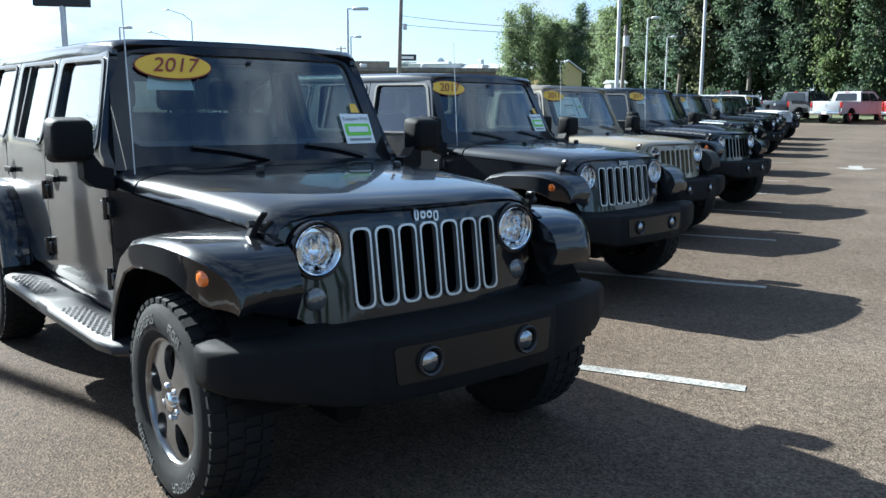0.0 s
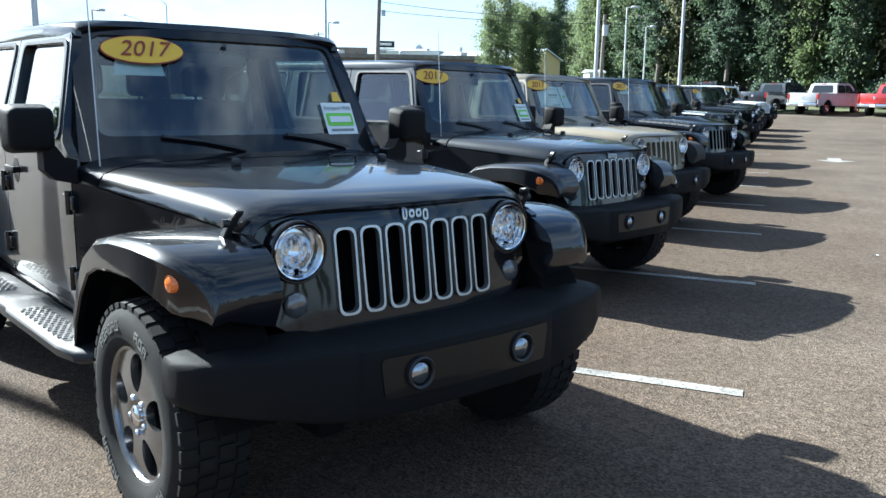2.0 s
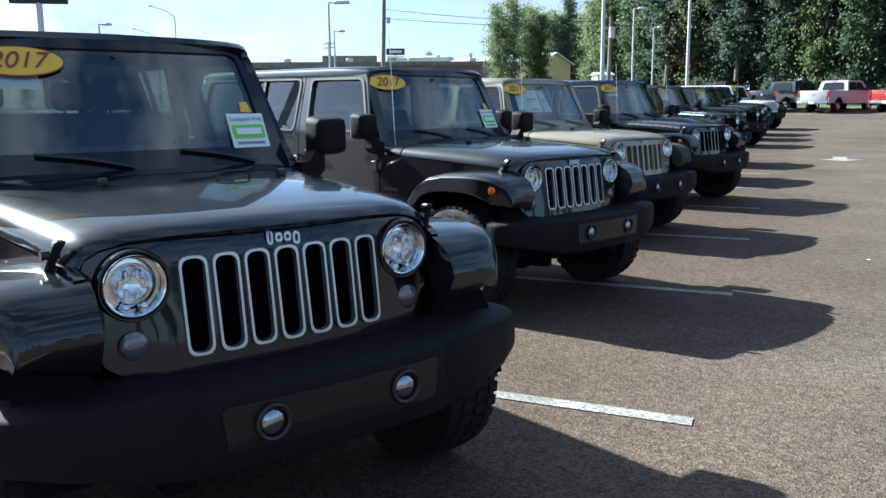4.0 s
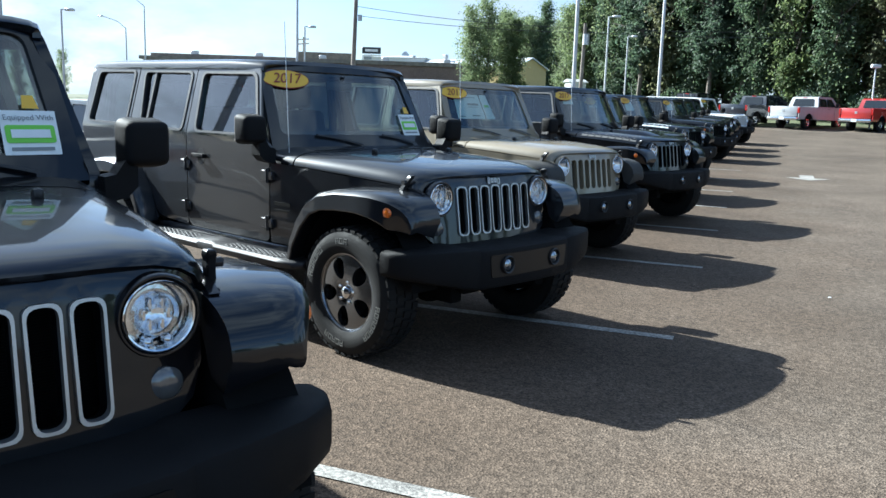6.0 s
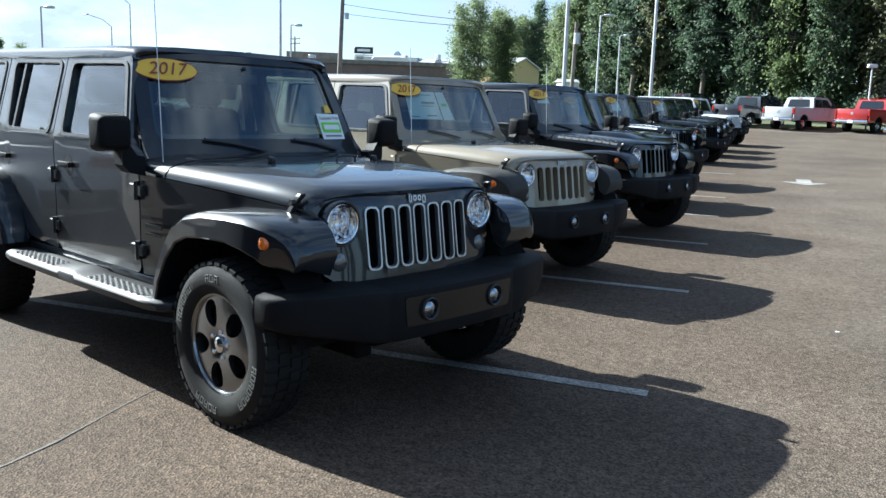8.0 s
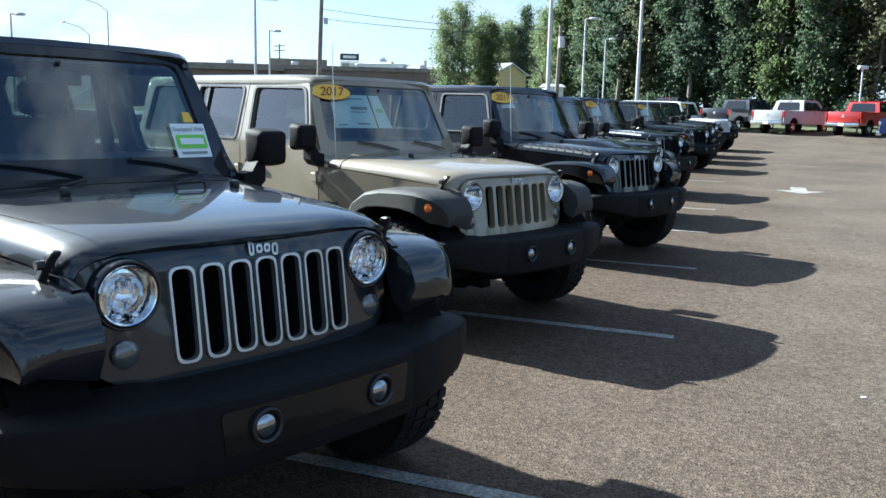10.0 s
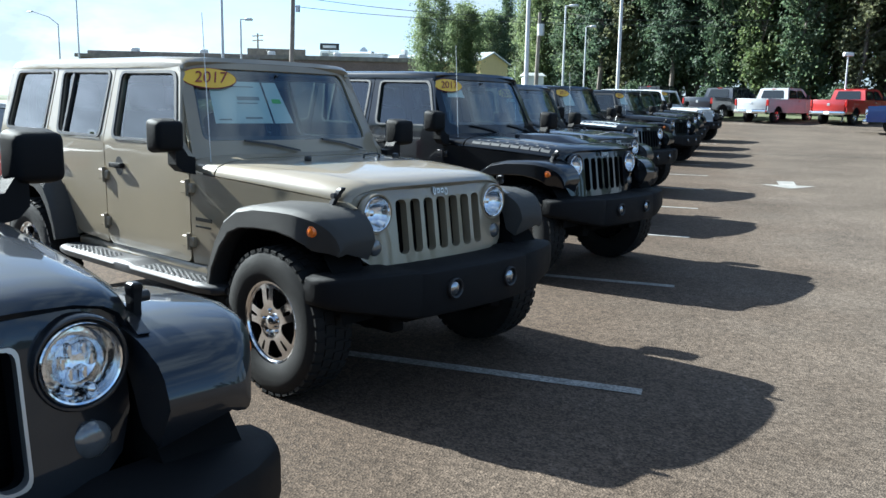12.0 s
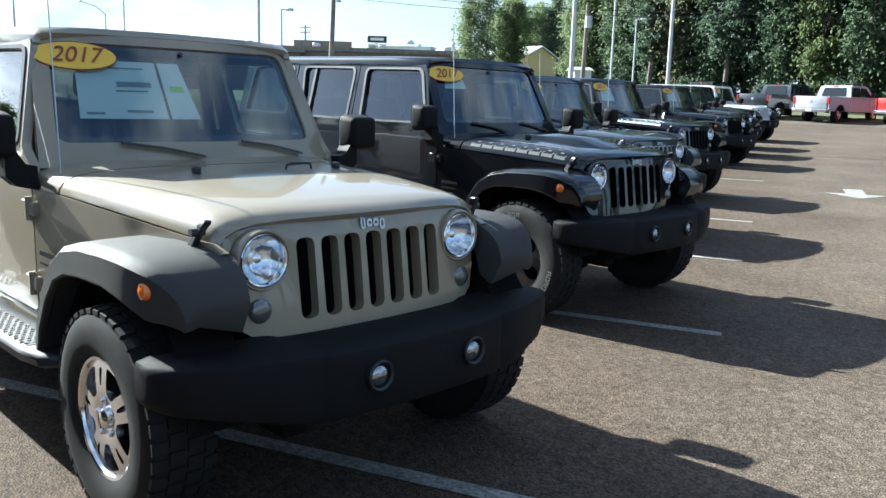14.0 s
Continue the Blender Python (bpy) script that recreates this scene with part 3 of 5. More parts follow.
def hood_bm(style):
    rows = []
    for x, half, edge, crown, dr in ((-0.70, 0.750, 1.10, 1.195, 0.0), (-0.45, 0.724, 1.085, 1.19, 0.0), (-0.2, 0.697, 1.068, 1.18, 0.005), (0.05, 0.667, 1.05, 1.163, 0.01),
                                     (0.22, 0.647, 1.036, 1.145, 0.02), (0.31, 0.633, 1.020, 1.130, 0.045), (0.352, 0.622, 1.005, 1.112, 0.06), (0.372, 0.612, 0.99, 1.098, 0.072)):
        rows.append(hood_section(x, half, edge, crown, dr))
    bm = loft(rows, cap=False, close=False)
    thicken(bm, 0.02, (-0.2, 0, 0))
    if style == "bulge":
        loft([[(-0.55, -0.33, 1.185), (-0.55, 0.33, 1.185), (-0.55, 0.29, 1.215), (-0.55, -0.29, 1.215)],
              [(0.0, -0.28, 1.165), (0.0, 0.28, 1.165), (0.0, 0.24, 1.208), (0.0, -0.24, 1.208)],
              [(0.2, -0.24, 1.14), (0.2, 0.24, 1.14), (0.2, 0.20, 1.15), (0.2, -0.20, 1.15)]], bm=bm)
    return bm


def hood_point(x, a, s):
    """A place on the bonnet's shoulder, just proud of it."""
    tab = ((-0.70, 0.750, 1.10, 1.195), (-0.2, 0.697, 1.068, 1.18), (0.05, 0.667, 1.05, 1.163), (0.31, 0.633, 1.02, 1.13))
    for p, q in zip(tab, tab[1:]):
        if x <= q[0]:
            break
    f = (x - p[0]) / (q[0] - p[0])
    half, edge, crown = (p[i] + (q[i] - p[i]) * f for i in (1, 2, 3))
    return Vector((x, s * (half * a + 0.003), edge + (crown - edge) * arch(a) + 0.003))


def hood_letters_bm(count, s):
    """Plain outlined blocks in place of a model name, laid on the bonnet's shoulder."""
    bm = bmesh.new()
    w, gap, x0 = 0.088, 0.014, -0.62
    for k in range(count):
        for u0, u1, v0, v1 in ((0, 1, 0, 0.11), (0, 1, 0.89, 1), (0, 0.1, 0.11, 0.89), (0.9, 1, 0.11, 0.89), (0.36, 0.64, 0.3, 0.4)):
            x = x0 + k * (w + gap)
            bm.faces.new([bm.verts.new(hood_point(x + u * w, 0.985 - 0.2 * v, s)) for u, v in ((u0, v0), (u1, v0), (u1, v1), (u0, v1))])
    return bm


def cowl_bm():
    rows = []
    for x, half, edge, crown in ((-0.93, 0.768, 1.13, 1.215), (-0.82, 0.764, 1.115, 1.205), (-0.712, 0.753, 1.10, 1.197)):
        rows.append(hood_section(x, half, edge, crown, 0))
    bm = loft(rows, cap=False, close=False)
    thicken(bm, 0.02, (-0.2, 0, 0))
    return bm


WS0, WS1 = Vector((-0.85, 0, 1.185)), Vector((-1.145, 0, 1.765))
WSL = (WS1 - WS0).length


def ws_where(d=0.0):
    n = Vector((WS1.z - WS0.z, 0, WS0.x - WS1.x)).normalized()
    return lambda u, v: WS0 + (WS1 - WS0) * (v / WSL) + Vector((-0.07 * (u / 0.7) ** 2, u, 0)) + n * d


def ws_frame_bm():
    outer = rounded([(-0.745, 0.0), (0.745, 0.0), (0.668, WSL), (-0.668, WSL)], [0, 0, 0.07, 0.07])
    hole = rounded([(-0.655, 0.115), (0.655, 0.115), (0.60, WSL - 0.045), (-0.60, WSL - 0.045)], 0.06)
    return panel(outer, [hole], ws_where(), 0.05)


def ws_glass_bm():
    return panel(rounded([(-0.665, 0.105), (0.665, 0.105), (0.61, WSL - 0.035), (-0.61, WSL - 0.035)], 0.06), [], ws_where(-0.012), 0)


def ws_band_bm():
    """The black printed border of the windscreen."""
    outer = rounded([(-0.66, 0.11), (0.66, 0.11), (0.605, WSL - 0.04), (-0.605, WSL - 0.04)], 0.06)
    hole = rounded([(-0.632, 0.15), (0.632, 0.15), (0.58, WSL - 0.065), (-0.58, WSL - 0.065)], 0.05)
    return panel(outer, [hole], ws_where(-0.016), 0)


def roof_bm():
    rows = []
    for x, z, h in ((-1.155, 1.738, 0.66), (-1.185, 1.752, 0.668), (-1.6, 1.768, 0.675), (-2.4, 1.778, 0.675), (-3.2, 1.788, 0.67), (-3.64, 1.788, 0.66), (-3.72, 1.775, 0.65)):
        c = 0.045 if -3.7 < x < -1.16 else 0.03
        row = [Vector((x, h * f, z + c * k)) for f, k in ((-1, -0.9), (-1.0, -0.2), (-0.985, 0.25), (-0.94, 0.55), (-0.85, 0.74), (-0.6, 0.9), (0, 1),
                                                         (0.6, 0.9), (0.85, 0.74), (0.94, 0.55), (0.985, 0.25), (1.0, -0.2), (1, -0.9))]
        rows.append(row)
    bm = loft(rows, cap=False, close=False)
    thicken(bm, 0.03, (-2, 0, 0))
    return bm


def rear_wall_bm():
    outer = rounded([(-0.77, 0.55), (0.77, 0.55), (0.775, 1.27), (0.66, 1.77), (-0.66, 1.77), (-0.775, 1.27)], [0, 0, 0, 0.06, 0.06, 0])
    hole = rounded([(-0.60, 1.32), (0.60, 1.32), (0.55, 1.68), (-0.55, 1.68)], 0.06)
    return panel(outer, [hole], lambda u, v: Vector((-3.72 + 0.05 * max(0, v - 1.27), u, v)), 0.03)


def rear_glass_bm():
    return panel([(-0.61, 1.31), (0.61, 1.31), (0.56, 1.69), (-0.56, 1.69)], [], lambda u, v: Vector((-3.70 + 0.05 * max(0, v - 1.27), u, v)), 0)


def grille_x(z):
    return 0.352 + 0.055 * (1.1 - z) / 0.4


SLOT_Y = [-0.303 + 0.101 * k for k in range(7)]


def slot(y, g=0.0):
    return rounded([(y - 0.035 - g, 0.738 - g), (y + 0.035 + g, 0.738 - g), (y + 0.037 + g, 1.024 + g), (y - 0.037 - g, 1.024 + g)], 0.030, 4)


def grille_where(d=0.0):
    return lambda u, v: Vector((grille_x(v) - 0.075 * (abs(u) / 0.6) ** 3 + d - 0.03 * max(0, v - 1.07) / 0.04, u, v))


def grille_bm():
    top = [(0.608 * f, 0.982 + 0.108 * arch(abs(f))) for f in (1, 0.965, 0.9, 0.84, 0.78, 0.6, 0.35, 0, -0.35, -0.6, -0.78, -0.84, -0.9, -0.965, -1)]
    outer = [(-0.50, 0.685), (0.50, 0.685), (0.565, 0.73), (0.60, 0.82), *top, (-0.60, 0.82), (-0.565, 0.73)]
    lamps = [ellipse(s * 0.474, 0.962, 0.098, 0.098, 24) for s in (-1, 1)]
    return panel(outer, [slot(y) for y in SLOT_Y] + lamps, grille_where(), 0.05, [("u", k * 0.1 + 0.05) for k in range(-6, 6)] + [("v", 1.06), ("v", 0.88)])


def bezel_bm(y):
    w = grille_where()
    return ring_frame(slot(y, 0.006), slot(y, -0.002), lambda u, v, d: w(u, v) + Vector((d, 0, 0)), 0.012)


def radiator_bm():
    bm = box(0.24, 0.28, -0.52, 0.52, 0.62, 1.04)
    for k in range(44):
        z = 0.70 + k * 0.0075
        box(0.28, 0.284, -0.36, 0.36, z, z + 0.003, bm=bm)
    return bm


def lamp_ring_bm():
    return lathe([(-0.03, 0.102), (0.006, 0.102), (0.012, 0.098), (0.012, 0.094), (0.002, 0.087), (-0.03, 0.083)], 36, "x")


def lamp_bezel_bm():
    return lathe([(-0.01, 0.0885), (0.009, 0.0885), (0.013, 0.085), (0.011, 0.081), (-0.004, 0.079)], 36, "x")


def lamp_bowl_bm(kind):
    if kind == "led":
        bm = lathe([(-0.004, 0.086), (-0.03, 0.072), (-0.028, 0.06), (-0.008, 0.054), (-0.03, 0.05), (-0.045, 0.03), (-0.05, 0.002)], 32, "x")
        lathe([(-0.02, 0.013), (-0.002, 0.012), (0.004, 0.006), (0.005, 0.001)], 12, "x", bm, (0, -0.025, -0.063))
        lathe([(-0.02, 0.013), (-0.002, 0.012), (0.004, 0.006), (0.005, 0.001)], 12, "x", bm, (0, 0.025, -0.063))
        for k in range(6):
            a = k * math.pi / 3
            box(-0.03, -0.012, math.cos(a) * 0.03 - 0.006, math.cos(a) * 0.03 + 0.006, math.sin(a) * 0.03 - 0.014, math.sin(a) * 0.03 + 0.014, 0.003, 1, bm)
        return bm
    bm = lathe([(0.0, 0.086), (-0.03, 0.07), (-0.055, 0.04), (-0.06, 0.02), (-0.03, 0.018), (-0.025, 0.012), (-0.024, 0.001)], 14, "x")
    return bm


def lamp_lens_bm():
    return face_out(lathe([(-0.008, 0.086), (0.012, 0.07), (0.024, 0.042), (0.03, 0.001)], 32, "x"), (-0.2, 0, 0))


def small_lamp_bm(r):
    return lathe([(-0.02, r), (0.004, r), (0.012, r * 0.85), (0.017, r * 0.4), (0.018, 0.001)], 24, "x")


FLARE_F = [(-0.565, 0.52, 0.05), (-0.54, 0.64, 0.06), (-0.47, 0.785, 0.075), (-0.375, 0.905, 0.09), (-0.25, 0.975, 0.105), (-0.09, 1.004, 0.115), (0.1, 1.012, 0.12), (0.23, 1.011, 0.135), (0.32, 0.998, 0.15), (0.37, 0.984, 0.16), (0.41, 0.964, 0.15), (0.44, 0.94, 0.13), (0.462, 0.91, 0.105), (0.476, 0.875, 0.075), (0.482, 0.845, 0.05)]
FLARE_R = [(-2.43, 0.55, 0.05), (-2.455, 0.66, 0.06), (-2.52, 0.8, 0.075), (-2.61, 0.915, 0.09), (-2.74, 0.99, 0.1), (-2.9, 1.018, 0.105), (-3.08, 1.02, 0.11), (-3.25, 1, 0.115), (-3.41, 0.945, 0.115), (-3.5, 0.85, 0.105), (-3.55, 0.72, 0.09), (-3.57, 0.61, 0.07)]



def flare_bm(s, path, inner, front=False):
    rings = []
    for i, (x, z, lip) in enumerate(path):
        a, b = path[max(0, i - 1)], path[min(len(path) - 1, i + 1)]
        d = Vector((b[0] - a[0], b[1] - a[1])).normalized()
        n = Vector((-d.y, d.x))
        if n.dot(Vector((x - (0 if front else -2.98), z - 0.3))) < 0:
            n = -n
        if front:
            inn = inner - 0.13 * max(0, min(1, (x + 0.9) / 1.3)) + 0.035 * max(0, min(1, (x - 0.2) / 0.25))
        else:
            inn = inner
        if front and x > 0.3:
            n = Vector((0.25 * n.x, 1)).normalized()
        out = 0.932 - (0.105 * ((x - 0.22) / 0.262) ** 2 if front and x > 0.22 else 0)
        deep = 0.045 + (lip - 0.05) * max(0, min(1, (x - 0.25) / 0.25)) if front else 0.045

        nose = max(0, min(1, (x - 0.3) / 0.14)) if front else 0

        def pt(k, y):
            return Vector((x - n.x * k - 0.34 * nose * max(0, k - 0.02), s * y, z - n.y * k))
        rings.append([pt(-0.006, inn), pt(-0.004, (inn + out) / 2), pt(0.0, out - 0.055), pt(0.009, out - 0.022), pt(0.028, out - 0.003), pt(lip, out), pt(lip + 0.008, out - 0.006),
                      pt(lip + 0.004, out - 0.03), pt(deep, out - 0.05), pt(deep - 0.01 + 0.065 * nose, inn)])
    return loft(rings)


def liner_bm(s, cx):
    """The dark hollow over a wheel."""
    bm = bmesh.new()
    rows = []
    for k in range(13):
        a = math.pi * k / 12
        p = (cx + 0.49 * math.cos(a), 0.46 + 0.47 * math.sin(a))
        rows.append([bm.verts.new((p[0], s * y, p[1])) for y in (0.62 if cx > -1 else 0.45, 0.83)])
    for a, b in zip(rows, rows[1:]):
        bm.faces.new((a[0], a[1], b[1], b[0]))
    bm.faces.new([r[0] for r in rows])
    return bm


def bumper_bm():
    def ring(y, x0, x1, z0, z1, c):
        return [Vector(p) for p in ((x0, y, z0), (x1 - c, y, z0), (x1 - 0.3 * c, y, z0 + 0.3 * c), (x1, y, z0 + c * 1.2), (x1, y, z1 - c), (x1 - 0.3 * c, y, z1 - 0.3 * c), (x1 - c, y, z1), (x0, y, z1))]
    half = [(0.93, 0.33, 0.38, 0.575, 0.672, 0.02), (0.922, 0.33, 0.43, 0.555, 0.688, 0.025), (0.88, 0.33, 0.51, 0.54, 0.697, 0.03), (0.76, 0.35, 0.585, 0.515, 0.702, 0.035),
            (0.56, 0.36, 0.645, 0.47, 0.702, 0.035), (0.47, 0.36, 0.655, 0.455, 0.70, 0.035), (0.43, 0.36, 0.65, 0.45, 0.69, 0.03), (0.40, 0.36, 0.668, 0.45, 0.69, 0.03), (0.2, 0.36, 0.685, 0.45, 0.69, 0.03), (0.0, 0.36, 0.69, 0.45, 0.69, 0.03)]
    rows = [ring(-y, *r) for y, *r in half] + [ring(y, *r) for y, *r in half[-2::-1]]
    return loft(rows)


def applique_bm():
    def where(u, v):
        return Vector((0.693 - 0.02 * (abs(u) / 0.4) ** 2, u, v))
    return panel(rounded([(-0.36, 0.52), (0.36, 0.52), (0.375, 0.655), (-0.375, 0.655)], 0.02), [ellipse(s * 0.23, 0.588, 0.052, 0.052, 24) for s in (-1, 1)], where, 0.012,
                 [("u", k * 0.09) for k in range(-3, 4)])


def fog_bm():
    return lathe([(-0.04, 0.038), (0.0, 0.037), (0.008, 0.028), (0.011, 0.001)], 24, "x")


def fog_ring_bm():
    return lathe([(-0.03, 0.056), (0.010, 0.055), (0.014, 0.05), (0.010, 0.043), (-0.012, 0.039)], 28, "x")


def mirror_bm(s):
    bm = box(-0.97, -0.83, min(s * 0.845, s * 1.03), max(s * 0.845, s * 1.03), 1.228, 1.422, 0.035, 3)
    for v in bm.verts:
        if v.co.x > -0.89:
            v.co.z = 1.325 + (v.co.z - 1.325) * 0.9
            v.co.y = s * 0.937 + (v.co.y - s * 0.937) * 0.92
    return bm


def mirror_arm_bm(s):
    return loft([[Vector((x, s * y, z)) for x, z in ((-0.95 + d, zz) for d, zz in ((0, z0), (0.09, z0), (0.09, z1), (0, z1)))]
                 for y, z0, z1 in ((0.775, 1.10, 1.20), (0.82, 1.11, 1.21), (0.86, 1.12, 1.27), (0.90, 1.16, 1.28))])


def handle_bm(s, x):
    bm = box(x - 0.085, x + 0.075, min(s * 0.803, s * 0.82), max(s * 0.803, s * 0.82), 1.085, 1.12, 0.01, 2)
    box(x - 0.08, x - 0.055, min(s * 0.78, s * 0.82), max(s * 0.78, s * 0.82), 1.088, 1.117, 0.004, 1, bm)
    box(x + 0.05, x + 0.07, min(s * 0.78, s * 0.82), max(s * 0.78, s * 0.82), 1.088, 1.117, 0.004, 1, bm)
    return bm


def cup_bm(s, x):
    return panel(ellipse(x + 0.0, 1.098, 0.05, 0.062, 20), [], lambda u, v: Vector((u, s * 0.7868, v)), 0.001)


def hinge_bm(s, x, z):
    bm = box(x - 0.045, x + 0.02, min(s * 0.782, s * 0.806), max(s * 0.782, s * 0.806), z - 0.035, z + 0.035, 0.006, 1)
    lathe([(z - 0.05, 0.001), (z - 0.05, 0.014), (z + 0.05, 0.014), (z + 0.05, 0.001)], 10, "z", bm, (x + 0.025, s * 0.80, 0))
    box(x + 0.03, x + 0.075, min(s * 0.77, s * 0.803), max(s * 0.77, s * 0.803), z - 0.03, z + 0.03, 0.006, 1, bm)
    return bm


def latch_bm(s):
    """A rubber bonnet catch, leaning back from the bonnet down to the wing."""
    def ring(x, z, y, w, h):
        return [Vector((x + dx * w, s * (y + dy * h), z)) for dx, dy in ((-1, -1), (1, -1), (1, 1), (-1, 1))]
    bm = loft([ring(0.205, 0.965, 0.668, 0.019, 0.014), ring(0.215, 0.985, 0.672, 0.021, 0.016), ring(0.235, 1.03, 0.664, 0.017, 0.013), ring(0.262, 1.075, 0.652, 0.017, 0.014),
               ring(0.272, 1.09, 0.647, 0.02, 0.016), ring(0.28, 1.104, 0.643, 0.016, 0.013)])
    bmesh.ops.bevel(bm, geom=bm.edges[:], offset=0.004, segments=1, affect="EDGES", clamp_overlap=True)
    for x, z in ((0.215, 0.985), (0.255, 1.062)):
        lathe([(s * 0.64, 0.001), (s * 0.64, 0.014), (s * 0.69, 0.014), (s * 0.69, 0.001)], 10, "y", bm, (x, 0, z))
    return bm


def step_rail_bm(s):
    def ring(x, y0, y1, z0, z1):
        return [Vector((x, s * y, z)) for y, z in ((y0, z1), (y0 + 0.03, z1 + 0.006), (y1 - 0.03, z1 + 0.004), (y1 - 0.008, z1 - 0.006), (y1, z1 - 0.02), (y1 - 0.006, z0 + 0.012), (y1 - 0.03, z0), (y0, z0))]
    return loft([ring(-2.40, 0.78, 0.90, 0.47, 0.515), ring(-2.34, 0.78, 0.955, 0.465, 0.52), ring(-2.2, 0.78, 0.975, 0.46, 0.525), ring(-1.52, 0.78, 0.98, 0.46, 0.525), ring(-1.5, 0.78, 0.98, 0.46, 0.535),
                 ring(-1.32, 0.78, 0.98, 0.46, 0.535), ring(-1.3, 0.78, 0.98, 0.46, 0.525), ring(-0.6, 0.78, 0.975, 0.46, 0.525), ring(-0.46, 0.78, 0.955, 0.465, 0.52), ring(-0.41, 0.78, 0.90, 0.47, 0.515)])


def step_pad_bm(s, x0, x1):
    bm = box(x0, x1, min(s * 0.845, s * 0.945), max(s * 0.845, s * 0.945), 0.522, 0.531, 0.004, 1)
    k = 0
    x = x0 + 0.03
    while x < x1 - 0.02:
        for j in range(4):
            y = s * (0.85 + j * 0.028 + (0.012 if k % 2 else 0))
            lathe([(0.531, 0.011), (0.5345, 0.009), (0.5345, 0.004)], 6, "z", bm, (x, y, 0))
        x += 0.032
        k += 1
    return bm


def chassis_bm():
    bm = box(-3.7, 0.33, -0.70, 0.70, 0.42, 0.57)
    box(-3.6, 0.45, -0.46, -0.36, 0.34, 0.46, 0.01, 1, bm)
    box(-3.6, 0.45, 0.36, 0.46, 0.34, 0.46, 0.01, 1, bm)
    box(0.30, 0.52, -0.42, 0.42, 0.40, 0.50, 0.02, 1, bm)
    box(-0.72, 0.28, -0.44, 0.44, 0.55, 1.03, bm=bm)
    box(0.1, 0.22, -0.55, 0.55, 0.64, 0.98, bm=bm)
    return bm


def axle_bm(x, r):
    bm = lathe([(-0.74, 0.001), (-0.74, 0.045), (0.74, 0.045), (0.74, 0.001)], 14, "y", None, (x, 0, r - 0.02))
    bmesh.ops.create_uvsphere(bm, u_segments=14, v_segments=8, radius=0.13, matrix=Matrix.Translation((x, -0.18 if x > -1 else 0, r - 0.03)))
    return bm


def dash_bm():
    bm = loft([[Vector((x, y, z)) for x, z in ((-0.94, 1.0), (-0.93, 1.19), (-1.08, 1.205), (-1.24, 1.17), (-1.30, 1.02), (-1.2, 0.9))] for y in (-0.68, -0.4, 0, 0.4, 0.68)])
    return bm


def seat_bm(y, x0, w):
    bm = box(x0 - 0.02, x0 + 0.5, y - w / 2, y + w / 2, 0.72, 0.88, 0.05, 3)
    b2 = box(-0.09, 0.09, y - w / 2, y + w / 2, 0.0, 0.62, 0.06, 3)
    bmesh.ops.transform(b2, matrix=Matrix.Translation((x0 - 0.03, 0, 0.84)) @ Matrix.Rotation(-0.28, 4, "Y"), verts=b2.verts[:])
    me = bpy.data.meshes.new("tmp")
    b2.to_mesh(me)
    b2.free()
    bm.from_mesh(me)
    bpy.data.meshes.remove(me)
    return bm


def headrest_bm(y, x0):
    bm = box(x0 - 0.30, x0 - 0.19, y - 0.13, y + 0.13, 1.46, 1.64, 0.045, 3)
    for d in (-0.06, 0.06):
        tube([(x0 - 0.2, y + d, 1.38), (x0 - 0.245, y + d, 1.5)], 0.007, 6, bm)
    return bm


def wheelrim_bm():
    bm = bmesh.new()
    c = Vector((-1.42, 0.36, 1.12))
    q = Matrix.Rotation(radians(-62), 3, "Y")
    pts = [c + q @ Vector((0.185 * math.cos(2 * math.pi * k / 28), 0.185 * math.sin(2 * math.pi * k / 28), 0)) for k in range(29)]
    tube(pts, 0.016, 8, bm)
    for a in (0, math.pi, -math.pi / 2):
        tube([c, c + q @ Vector((0.18 * math.sin(a) * 0 + 0.18 * math.cos(a + math.pi / 2), 0.18 * math.sin(a + math.pi / 2), 0))], 0.018, 6, bm)
    tube([c, c + Vector((0.3, 0, -0.12))], 0.035, 8, bm)
    return bm


def rollbar_bm(s):
    bm = tube([(-1.22, s * 0.59, 1.70), (-1.6, s * 0.60, 1.715), (-2.0, s * 0.60, 1.72), (-3.3, s * 0.60, 1.73), (-3.45, s * 0.61, 1.60), (-3.5, s * 0.64, 1.1)], 0.035, 8)
    tube([(-2.0, s * 0.60, 1.72), (-2.02, s * 0.66, 1.3), (-2.02, s * 0.68, 0.6)], 0.035, 8, bm)
    return bm


def crossbar_bm():
    return tube([(-2.0, -0.6, 1.72), (-2.0, 0, 1.73), (-2.0, 0.6, 1.72)], 0.035, 8)


def inner_mirror_bm():
    bm = box(-1.17, -1.145, -0.12, 0.12, 1.60, 1.665, 0.012, 2)
    tube([(-1.15, 0, 1.66), (-1.11, 0, 1.70)], 0.012, 6, bm)
    return bm


def wiper_bm(y0, y1):
    w = ws_where(0.012)
    return loft([[w(y0 + (y1 - y0) * k + dy, 0.028 + 0.01 * math.sin(3.1 * k) + 0.075 * k + dv * 0.6) + Vector((dx, 0, 0)) for dy, dv, dx in ((0, 0, 0), (0, 0.02, 0.0), (0, 0.02, 0.014), (0, 0, 0.014))] for k in (0, 0.1, 0.5, 1.0)])


def antenna_bm():
    bm = tube([(-0.80, -0.70, 1.08), (-0.80, -0.70, 1.14), (-0.815, -0.70, 1.155), (-0.86, -0.705, 2.02)], [0.014, 0.01, 0.0032, 0.0024], 6)
    return bm


def nozzle_bm(x, y, z):
    bm = box(x - 0.02, x + 0.02, y - 0.016, y + 0.016, z - 0.005, z + 0.03, 0.01, 2)
    return bm


